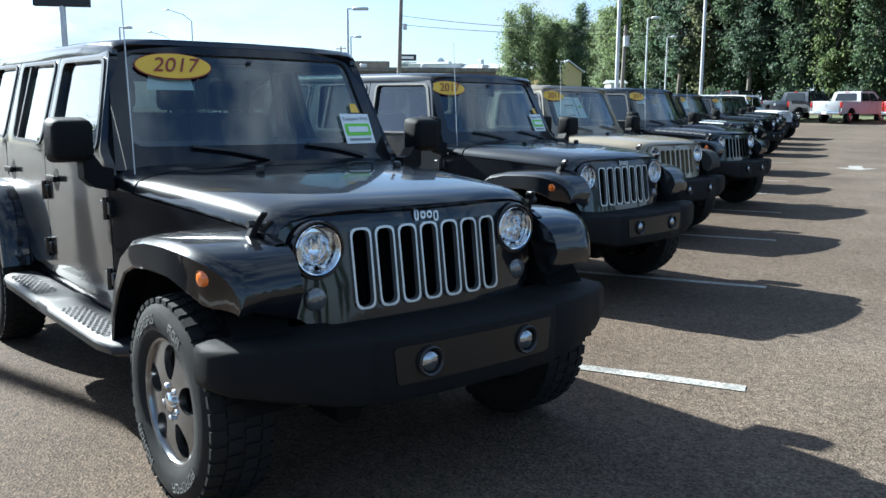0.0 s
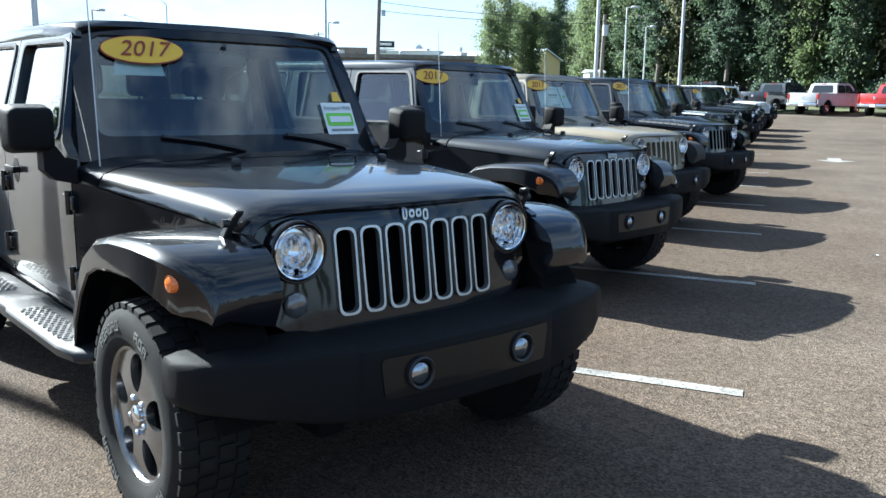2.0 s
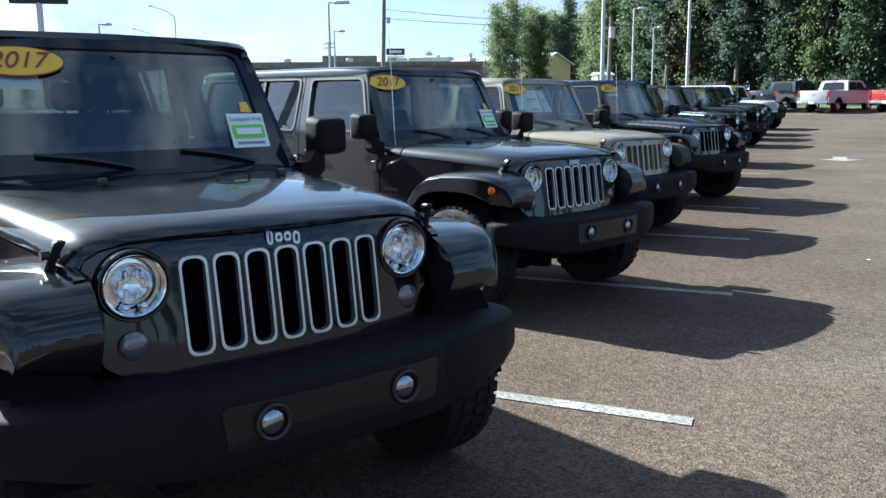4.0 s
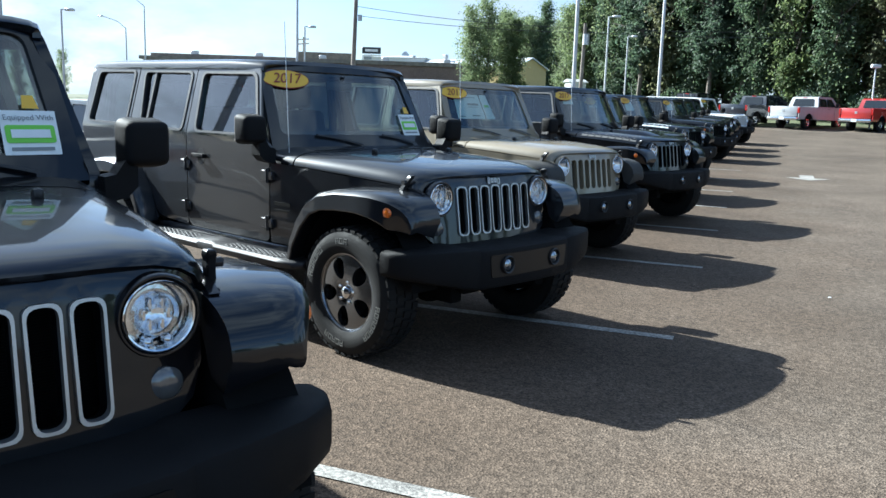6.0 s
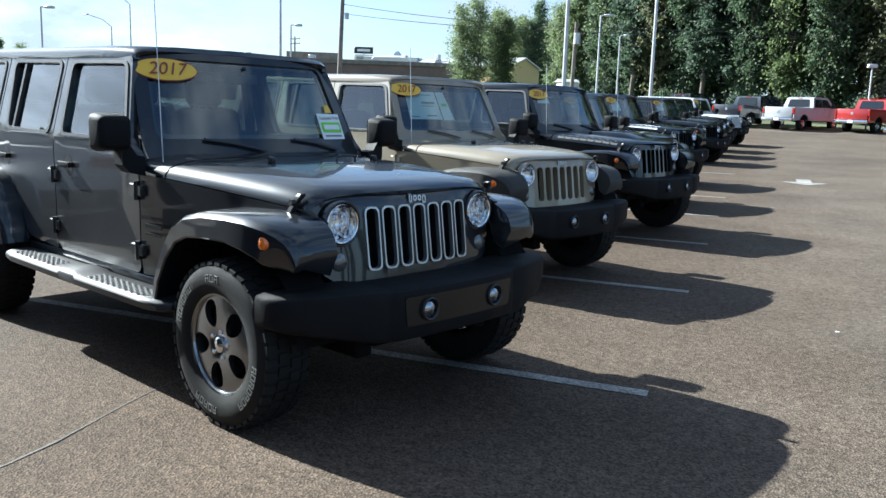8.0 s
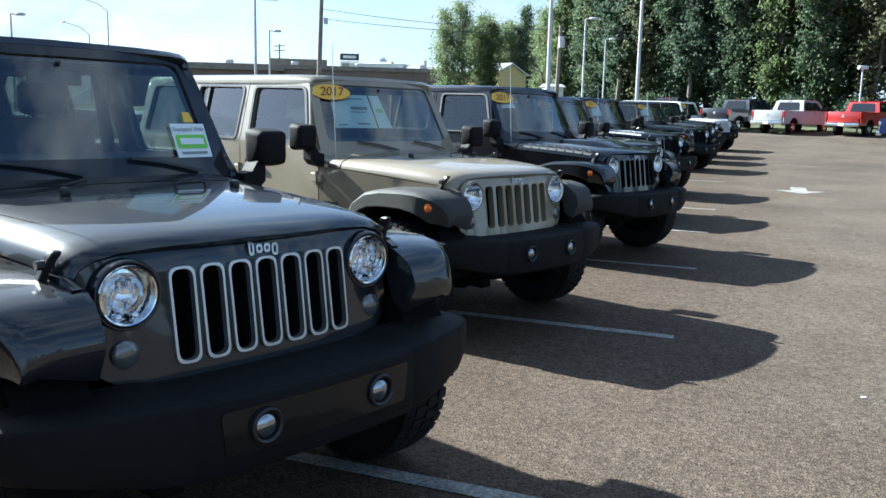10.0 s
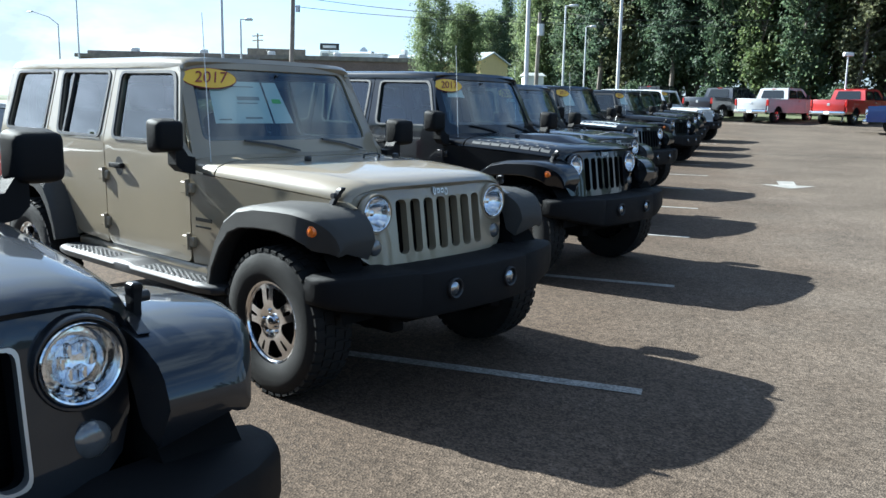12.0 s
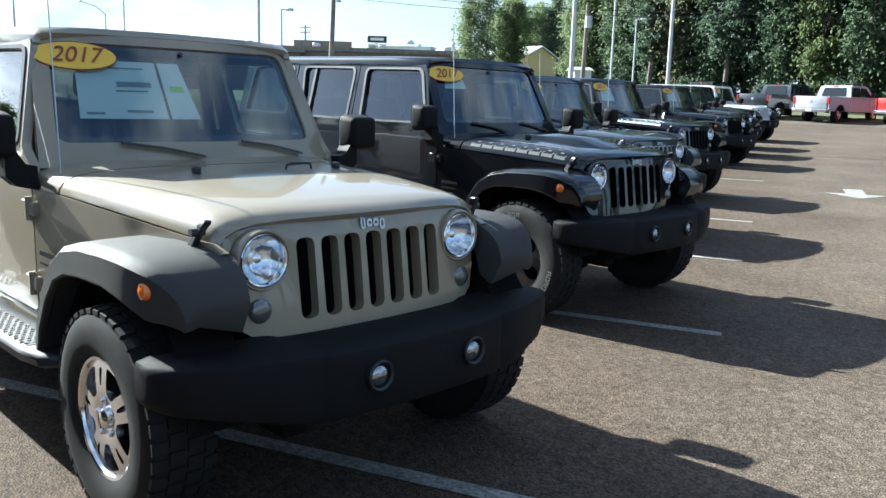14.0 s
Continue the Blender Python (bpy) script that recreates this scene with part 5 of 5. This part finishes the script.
def sedan_cabin_bm(g):
    def sec(x, w0, w1, z):
        return [Vector((x, y, zz)) for y, zz in ((-w0 - g, 0.95), (-w1 - g, z - 0.05), (-w1 + 0.1, z + g), (0, z + 0.02 + g), (w1 - 0.1, z + g), (w1 + g, z - 0.05), (w0 + g, 0.95))]
    return loft([sec(-0.65 - g, 0.72, 0.68, 1.0), sec(-0.1, 0.76, 0.60, 1.36), sec(0.4, 0.78, 0.6, 1.42), sec(1.2, 0.78, 0.6, 1.42), sec(1.6, 0.77, 0.6, 1.36), sec(2.35 + g, 0.74, 0.66, 0.98)])


def pillar_bm(s, x0, x1, x2, x3):
    return loft([[Vector((x, s * y, z)) for x, y, z in ((x0, 0.785, 0.96), (x1, 0.785, 0.96), (x3, 0.625, 1.38), (x2, 0.625, 1.38))],
                 [Vector((x, s * y, z)) for x, y, z in ((x0, 0.765, 0.96), (x1, 0.765, 0.96), (x3, 0.60, 1.38), (x2, 0.60, 1.38))]])


def sedan_roof_bm():
    return loft([[Vector((x, y * w, z + (0.02 if abs(y) < 0.3 else 0))) for y, dz in ((-1, 0), (-0.9, 0), (0, 0), (0.9, 0), (1, 0))] + [Vector((x, w, z - 0.06)), Vector((x, -w, z - 0.06))]
                 for x, w, z in ((-0.18, 0.6, 1.37), (0.1, 0.615, 1.415), (0.6, 0.62, 1.44), (1.2, 0.62, 1.44), (1.66, 0.6, 1.38))])


def build_sedan(paint, m, label):
    p = PAINT[paint]
    t = thing("saloon_car", m, label, "car", "cars parked behind the row")
    part("body", mesh("sedan_body", sedan_body_bm), p, t)
    part("cabin_glass", mesh("sedan_cabin", sedan_cabin_bm, 0.0), SMOKE, t)
    part("roof", mesh("sedan_roof", sedan_roof_bm), p, t)
    for s in (-1, 1):
        for k, xs in enumerate(((-0.55, -0.35, -0.15, 0.05), (0.75, 0.85, 0.75, 0.85), (2.1, 2.22, 1.5, 1.62))):
            part("pillar", mesh(("sedan_pillar", s, k), pillar_bm, s, *xs), p, t)
        part("tail_lamp", mesh(("sedan_tail", s), box, -1.04, -0.85, min(s * 0.5, s * 0.845), max(s * 0.5, s * 0.845), 0.74, 0.9, 0.03, 2), REDLENS, t)
        for x in (0.0, 2.75):
            add_wheel(t, x, s, "split", 0.33, x)
    part("rear_bumper", mesh("sedan_bumper", box, -1.09, -0.9, -0.78, 0.78, 0.3, 0.5, 0.05, 2), PLASTIC, t)
    return t


build_sedan("silver", spot(-7.9, 0.15, 200), "silver saloon car parked behind the row")
build_sedan("white", spot(-15.2, 3.0, 200), "white saloon car parked further behind")
build_sedan("white", spot(-20.0, 5.0, 200), "white saloon car in a far stall")
build_sedan("silver", spot(-10.2, 5.4, 200), "silver saloon car in a stall behind")
build_sedan("white", spot(-9.2, 2.7, 200), "white saloon car in a stall behind")
build_sedan("white", spot(-7.0, -2.6, 200), "white saloon car behind a black off-road car")


# ---- lane arrow and cracks ----
def flat_shape(pts, h=0.006):
    bm = bmesh.new()
    bm.faces.new([bm.verts.new((x, y, rise(x, y) + h)) for x, y in pts])
    return bm


AC = Vector((-3.35, 16.5))
arrow_pts = [AC + ROW * u + OUT * v for u, v in ((-0.75, 0.0), (-0.1, -0.5), (-0.1, -0.16), (0.7, -0.16), (0.7, 0.16), (-0.1, 0.16), (-0.1, 0.5))]
tagged(part("lane_arrow", flat_shape([(p.x, p.y) for p in arrow_pts]), STRIPE, None), "white painted direction arrow on the lane", "marking", kind="structure")


def crack(a, b, wob, seed, width=0.012):
    rng = random.Random(seed)
    bm = bmesh.new()
    a, b = Vector(a), Vector(b)
    n = int((b - a).length / 0.25)
    side = Vector((-(b - a).y, (b - a).x)).normalized()
    off, rows = 0.0, []
    for i in range(n + 1):
        off = off * 0.85 + rng.uniform(-wob, wob)
        c = a + (b - a) * (i / n) + side * off
        w = width * rng.uniform(0.5, 1.2)
        rows.append([bm.verts.new((*(c + side * k * w), rise(c.x, c.y) + 0.004)) for k in (-1, 1)])
    for p, q in zip(rows, rows[1:]):
        bm.faces.new((p[0], p[1], q[1], q[0]))
    return tagged(part("asphalt_crack", bm, CRACK, None), "dark sealed crack running over the asphalt", "crack", kind="structure")


crack((-12.0, 22.5), (6.0, 29.5), 0.02, 1, 0.05)
crack((0.6, -3.6), (-1.3, 0.6), 0.03, 5, 0.006)

scrap = box(-0.014, 0.014, -0.009, 0.009, 0.001, 0.005, 0.002, 1)
bmesh.ops.transform(scrap, matrix=pose(1.446, 3.29, rise(1.446, 3.29), 0, 0, 30), verts=scrap.verts[:])
tagged(part("paper_scrap", scrap, PAPER, None), "small white scrap of paper lying on the asphalt", "litter")


# ---- poles, lamps and wires ----
def pole_thing(name, base, top, r0, r1, material, label, category, group=""):
    b, t = Vector(base), Vector(top)
    th = thing(name, Matrix.Translation(b), label, category, group)
    part("pole", tube([(0, 0, 0), tuple((t - b) * 0.5), tuple(t - b)], [r0, (r0 + r1) / 2, r1], 10), material, th)
    return th, t - b


def lot_lamp(x, y, h, r, heads, label, head_len=0.6):
    z = rise(x, y)
    th, t = pole_thing("street_lamp", (x, y, z), (x, y, z + h), r, r * 0.7, GALV, label, "lamp post", "car park lamps")
    for a in heads:
        d = Vector((math.cos(radians(a)), math.sin(radians(a)), 0))
        q = Matrix.Rotation(radians(a), 4, "Z")
        part("arm", tube([t, t + d * 0.5], 0.04, 6), GALV, th)
        part("lamp_head", mesh(("lamp_head", head_len), box, 0.3, 0.3 + head_len, -0.18, 0.18, -0.08, 0.08, 0.03, 1), GALV, th, "", Matrix.Translation(t) @ q)
    return th


lot_lamp(-23.69, 36.82, 12.5, 0.125, (0, 180), "tall pale steel lot lamp post")
lot_lamp(-19.7, 39.36, 12.5, 0.1, (0, 180), "tall slender pale steel lot lamp post")
lot_lamp(-30.13, 50.58, 7.0, 0.09, (20,), "grey lamp post before the trees")
lot_lamp(-28.91, 51.36, 5.6, 0.07, (20,), "short grey lamp post before the trees", 0.4)
post, post_top = pole_thing("street_lamp", (-10.52, 46.39, rise(-10.52, 46.39)), (-10.52, 46.39, 4.5), 0.05, 0.04, GALV, "small floodlight post before the trees", "lamp post", "car park lamps")
part("lamp_head", box(-0.24, 0.24, -0.14, 0.14, -0.1, 0.1, 0.03, 1), GALV, post, "", Matrix.Translation(post_top) @ Matrix.Rotation(radians(40), 4, "Z"))
lot_lamp(-10.9, -5.9, 8.0, 0.11, (0,), "pale steel lamp post behind the row of cars")
lot_lamp(-34.76, 25.8, 6.7, 0.09, (40,), "grey lamp post with one bent arm", 0.9)
lot_lamp(-46.31, 35.48, 5.9, 0.08, (40,), "short grey lamp post with a box head", 0.5)
lot_lamp(-55.63, 21.92, 6.6, 0.08, (40,), "short grey lamp post far behind", 0.6)


def cobra(x, y, h):
    th, t = pole_thing("street_lamp", (x, y, 0), (x, y, h - 1.2), 0.1, 0.06, GALV, "grey road lamp with a slanting arm", "lamp post", "road lamps")
    part("arm", tube([t, t + Vector((-0.8, -0.5, 0.7)), t + Vector((-2.2, -1.4, 1.2))], 0.04, 6), GALV, th)
    part("lamp_head", box(-0.4, 0.4, -0.12, 0.12, -0.06, 0.06, 0.03, 1), GALV, th, "", Matrix.Translation(t + Vector((-2.4, -1.5, 1.2))))


cobra(-77.35, 39.77, 12.0)
cobra(-81.35, 39.83, 10.0)

up, top = pole_thing("utility_pole", (-40.52, 34.89, 0), (-40.17, 35.13, 13.0), 0.17, 0.12, WOODPOLE, "weathered wooden utility pole carrying wires", "utility pole")
part("transformer", lathe([(0, 0.001), (0, 0.14), (0.4, 0.14), (0.4, 0.001)], 12, "z"), GALV, up, "", Matrix.Translation((0.5, 0.3, 7.2)))
up2, top2 = pole_thing("utility_pole", (-28.47, 44.7, 0), (-28.27, 44.7, 7.4), 0.15, 0.11, WOODPOLE, "wooden utility pole with a grey transformer", "utility pole")
part("transformer", lathe([(0, 0.001), (0, 0.22), (0.7, 0.22), (0.7, 0.001)], 12, "z"), GALV, up2, "", Matrix.Translation((0.3, 0, 6.0)))
up3, top3 = pole_thing("utility_pole", (-120.5, 93.95, 0), (-120.5, 93.95, 13.6), 0.2, 0.14, WOODPOLE, "far wooden utility pole with cross-arms", "utility pole")
for z in (12.4, 13.2):
    part("cross_arm", box(-1.4, 1.4, -0.1, 0.1, -0.1, 0.1), WOODPOLE, up3, "", Matrix.Translation((0, 0, z)))


def wire(a, b, sag, r=0.018):
    a, b = Vector(a), Vector(b)
    pts = [a + (b - a) * t - Vector((0, 0, sag * 4 * t * (1 - t))) for t in [k / 14 for k in range(15)]]
    tagged(part("overhead_wire", tube(pts, r, 5), TRIM, None), "thin dark overhead wire between poles", "wire", "overhead wires")


wire((-40.22, 35.08, 8.15), (-28.37, 44.7, 7.1), 0.25)
wire((-40.22, 35.08, 7.55), (-28.37, 44.7, 6.8), 0.2)
wire((-40.17, 35.13, 12.0), (-28.37, 44.7, 10.6), 0.3, 0.012)
wire((-28.27, 44.7, 7.1), (1.07, 66.04, 8.5), 0.6)
wire((-28.27, 44.7, 6.8), (1.07, 66.04, 8.1), 0.6)


# ---- buildings ----
b = thing("brick_building", pose(-74.95, 65.23, 0, 0, 0, 47.9), "long low brown brick commercial building", "building")
part("wall", box(-22, 14, -6, 6, 0, 6.3), BRICK, b)
part("parapet", box(-22.15, 14.15, -6.15, 6.15, 6.3, 6.75), WOODPOLE, b)
for k in range(5):
    part("roof_vent", box(-18 + k * 7.2, -17.2 + k * 7.2, -5, -4.2, 6.75, 7.2, 0.05, 1), GALV, b)
b = thing("flat_roof_building", pose(-104.79, 75.7, 0, 0, 0, 50), "dark flat-roofed building far behind", "building")
part("wall", box(4, 11.5, -6, 6, 0, 8.0), WOODPOLE, b)
part("fascia", box(3.7, 11.8, -6.3, 6.3, 8.0, 9.2), WOODPOLE, b)
b = thing("gabled_hall", pose(-80.26, 109.42, 0, 0, 0, 0), "pale metal-roofed hall with ochre gable walls", "building")
part("wall", loft([[Vector((x, y, z)) for y, z in ((-3.6, 0), (3.6, 0), (3.6, 8.5), (-0.6, 10.0), (-3.6, 8.9))] for x in (-34, 0)]), YELLOWWALL, b)
part("roof", loft([[Vector((x, y, z)) for y, z in ((-0.6, 10.2), (-4.0, 8.85), (-4.0, 8.7), (-0.6, 10.02))] for x in (-34.4, 0.4)]), ROOFMETAL, b)
part("roof", loft([[Vector((x, y, z)) for y, z in ((-0.6, 10.2), (4.0, 8.45), (4.0, 8.3), (-0.6, 10.02))] for x in (-34.4, 0.4)]), ROOFMETAL, b)
for k in range(3):
    part("roof_vent", box(-26 + k * 8, -25.2 + k * 8, -2.4, -1.7, 9.2, 10.9, 0.05, 1), GALV, b)
b = thing("roof_cupola", pose(-110.25, 109.79, 0, 0, 0, 30), "small pale cupola on a far roof", "building")
part("wall", box(-5, 5, -5, 5, 0, 10.5), WHITEWALL, b)
part("roof", loft([[Vector((x * k, y * k, z)) for x, y in ((-1, -1), (1, -1), (1, 1), (-1, 1))] for k, z in ((5.2, 10.5), (0.6, 11.1), (0.5, 11.5), (0.05, 12.0))]), ROOFMETAL, b)
b = thing("white_shed", pose(-35.22, 54.31, 0, 0, 0, 55), "small white shed at the wood's edge", "building")
part("wall", box(-0.65, 0.65, -0.65, 0.65, 0, 3.95), WHITEWALL, b)
part("roof", loft([[Vector((x, y, z)) for y, z in ((-0.8, 3.95), (0, 4.2), (0.8, 3.95))] for x in (-0.8, 0.8)]), ROOFMETAL, b)
b = thing("long_shed", pose(-87.22, 48.42, 0, 0, 0, 48), "low brown building with a pale roof edge", "building")
part("wall", box(-2, 16, -5, 5, 0, 6.0), BRICK, b)
part("roof", box(-2.4, 16.4, -5.4, 5.4, 6.0, 6.35), WOODPOLE, b)


def sign(x, y, zb, zt, w, yaw, label, tone):
    th = thing("roadside_sign", pose(x, y, 0, 0, 0, yaw), label, "sign")
    part("post", tube([(0, 0, 0), (0, 0, zt)], 0.2, 8), GALV, th)
    part("board", box(-w / 2, w / 2, -0.2, 0.2, zb, zt, 0.05, 1), tone, th)
    return th


s1 = sign(-125.77, 115.54, 12.2, 13.5, 3.8, 48, "far roadside sign with a dark board above a pale one", TRIM)
part("lower_board", box(-1.9, 1.9, -0.2, 0.2, 10.6, 12.0, 0.05, 1), WHITEWALL, s1)
part("lettering_bar", box(-1.3, 1.3, -0.26, -0.2, 12.6, 13.1), GALV, s1)
part("lettering_bar", box(-1.5, 1.5, -0.26, -0.2, 11.0, 11.6), GREYINK, s1)
s2 = sign(-51.64, 16.41, 8.05, 10.6, 3.4, 55, "tall roadside sign board on one dark post", TRIM)


# ---- trees ----
def trunk_bm(h, r, seed, pine):
    rng = random.Random(seed)
    bm = bmesh.new()
    top = h * (0.97 if pine else 0.8)
    pts = [Vector((rng.uniform(-0.12, 0.12) * k, rng.uniform(-0.12, 0.12) * k, top * k / 6)) for k in range(7)]
    tube(pts, [r * (1 - 0.85 * k / 6) for k in range(7)], 7, bm)
    for k in range(10):
        z = h * rng.uniform(0.3, 0.78)
        a = rng.uniform(0, 6.28)
        l = h * rng.uniform(0.10, 0.2)
        d = Vector((math.cos(a), math.sin(a), 0.7 if not pine else 0.1))
        tube([(0, 0, z), tuple(Vector((0, 0, z)) + d * l * 0.5), tuple(Vector((0, 0, z)) + d * l + Vector((0, 0, 0.2)))], [r * 0.35, r * 0.22, r * 0.06], 5, bm)
    return bm


def crown_bm(h, w, seed, pine, count, size):
    """Leaf sprays on upswept limbs: narrow uneven tiers with gaps between them, as small bent quads."""
    rng = random.Random(seed)
    verts, faces, clumps = [], [], []
    low = 0.2 if pine else 0.1
    for k in range(46):
        f = (k + rng.random()) / 46
        reach = w * ((1 - f) ** 0.75 * 0.95 + 0.05 if pine else (0.42 + 1.5 * f * (1.08 - f)) * (1.12 - 0.45 * f)) * rng.uniform(0.55, 1.15)
        a = rng.uniform(0, 6.283)
        z = h * (low + (1 - low) * f)
        for j in range(4):
            g = (j + 0.6) / 4
            p = Vector((reach * g * math.cos(a + 0.25 * j), reach * g * math.sin(a + 0.25 * j), z + reach * g * (0.1 if pine else 0.55)))
            clumps.append((p, w * rng.uniform(0.10, 0.2) * (1.15 - 0.4 * g) * (0.8 if pine else 1)))
    n = len(clumps)
    for i in range(count):
        c, s = clumps[rng.randrange(n)]
        d = Vector((rng.gauss(0, 1), rng.gauss(0, 1), rng.gauss(0, 1.0)))
        p = c + d * s * (0.62 if i % 3 else 1.5)
        nrm = (d.normalized() * 0.5 + Vector((rng.uniform(-1, 1), rng.uniform(-1, 1), rng.uniform(-0.4, 1.0)))).normalized()
        q = nrm.to_track_quat("Z", "Y")
        a = rng.uniform(0, 6.283)
        e = size * rng.uniform(0.6, 1.35)
        u = q @ Vector((math.cos(a), math.sin(a), 0)) * e
        v = q @ Vector((-math.sin(a), math.cos(a), 0)) * e * 0.6
        b0 = len(verts)
        verts += [p - u, p - v * 0.9 + nrm * e * 0.1, p + u, p + v * 0.9 + nrm * e * 0.1]
        faces.append((b0, b0 + 1, b0 + 2, b0 + 3))
    me = bpy.data.meshes.new("crown")
    me.from_pydata([tuple(p) for p in verts], [], faces)
    me.materials.append(None)
    return me


KINDS = []
for k, (h, w, pine, li) in enumerate(((14, 2.5, False, 0), (16, 2.5, False, 1), (15, 2.2, False, 2), (17, 2.1, True, 4), (13, 2.6, False, 0), (16, 2.3, False, 1), (14, 3.1, False, 3))):
    KINDS.append((finish(trunk_bm(h, 0.2, 20 + k, pine), "trunk"), crown_bm(h, w, 40 + k, pine, 7000 if li in (2, 3) else 13000, 0.135), LEAVES[li], pine,
                  ("tall broadleaf tree in fresh leaf", "tall dark-leaved tree", "olive-leaved tree with thin foliage", "tall dark pine", "broad tree in bright spring leaf", "dark broadleaf tree", "haze-paled broadleaf tree in thin spring leaf")[k]))
BUSH = crown_bm(3.2, 1.7, 77, False, 2500, 0.2)


def tree(x, y, k, scale, turn):
    tr, cr, leaf, pine, label = KINDS[k]
    th = thing("tree", pose(x, y, rise(x, y) - 0.1, 0, 0, turn) @ Matrix.Scale(scale, 4), label + " at the wood's edge", "tree", "trees of the wood")
    part("trunk", tr, BARK, th)
    part("crown", cr, leaf, th)


rng = random.Random(5)
# the wood's front edge, from the far left end to beyond the right of the lane
edge = [(-42.46, 64.22), (-39.02, 60.67), (-33.07, 57.57), (-25.1, 55.45), (-17.11, 54.32), (-9.12, 54.2), (0.9, 55.04), (10.93, 56.88), (22.97, 59.69)]
for (x0, y0), (x1, y1) in zip(edge, edge[1:]):
    for row in range(4):
        for j in range(4):
            t = (j + rng.uniform(0.1, 0.9)) / 4
            x, y = x0 + (x1 - x0) * t, y0 + (y1 - y0) * t + row * 3.4 + rng.uniform(-1, 1)
            kk = rng.choice(((6, 6, 0, 1, 2) if x < -34 else (0, 1, 1, 2, 3, 4, 5, 5)) if row == 0 else (1, 3, 5, 1, 2, 0))
            sc = rng.uniform(0.85, 1.1) * (1.0 + 0.12 * row) * (0.68 if x < -36 else 0.86 if x < -30 else 1.0)
            tree(x + rng.uniform(-1, 1), y, kk, sc, rng.uniform(0, 360))
for x, y, k, sc in ((-44.63, 57.38, 6, 0.59), (-43.63, 56.98, 0, 0.55), (-46.63, 54.68, 6, 0.62), (-46.03, 53.78, 6, 0.52), (-45.11, 54.96, 6, 0.66), (-44.29, 56.35, 6, 0.52)):
    tree(x, y, k, sc, 40 * sc)
for k in range(26):
    a, d = radians(rng.uniform(33.9, 40.6)), rng.uniform(150, 172)
    tree(2 - d * math.sin(a), d * math.cos(a), rng.choice((6, 6, 1, 4)), rng.uniform(1.0, 1.25), rng.uniform(0, 360))
for x, y, k, sc in ((-69.63, 21.64, 6, 0.3), (-70.59, 24.66, 0, 0.35), (-73.54, 27.71, 6, 0.33), (-68.68, 18.63, 0, 0.31), (-79.47, 32.3, 6, 0.32)):
    tree(x, y, k, sc, 70 * sc)
# unseen woods round the rest of the horizon, added for paint and glass to mirror
for k in range(70):
    a = radians(rng.uniform(-150, 62))
    d = rng.uniform(75, 100)
    tree(d * math.cos(a), d * math.sin(a), rng.choice((0, 1, 3, 5)), rng.uniform(0.7, 1.0), rng.uniform(0, 360))
# more unseen trees, added to block the bright horizon mirrored by the doors
for k in range(44):
    a = radians(rng.uniform(166, 226))
    d = rng.uniform(70, 110)
    tree(d * math.cos(a), d * math.sin(a), rng.choice((0, 1, 4, 5)), rng.uniform(0.6, 0.8), rng.uniform(0, 360))
for k in range(48):
    x = rng.uniform(-33, 20)
    y = 52.5 + abs(x + 12) * 0.15 + rng.uniform(-1.0, 1.0) + (0 if k < 34 else rng.uniform(3, 11))
    th = thing("bush", pose(x, y, rise(x, y) - 0.1, 0, 0, rng.uniform(0, 360)) @ Matrix.Scale(rng.uniform(0.25, 0.55), 4), "green bush along the wood's edge", "bush", "bushes")
    part("foliage", BUSH, LEAVES[rng.choice((1, 1, 4, 4))], th)
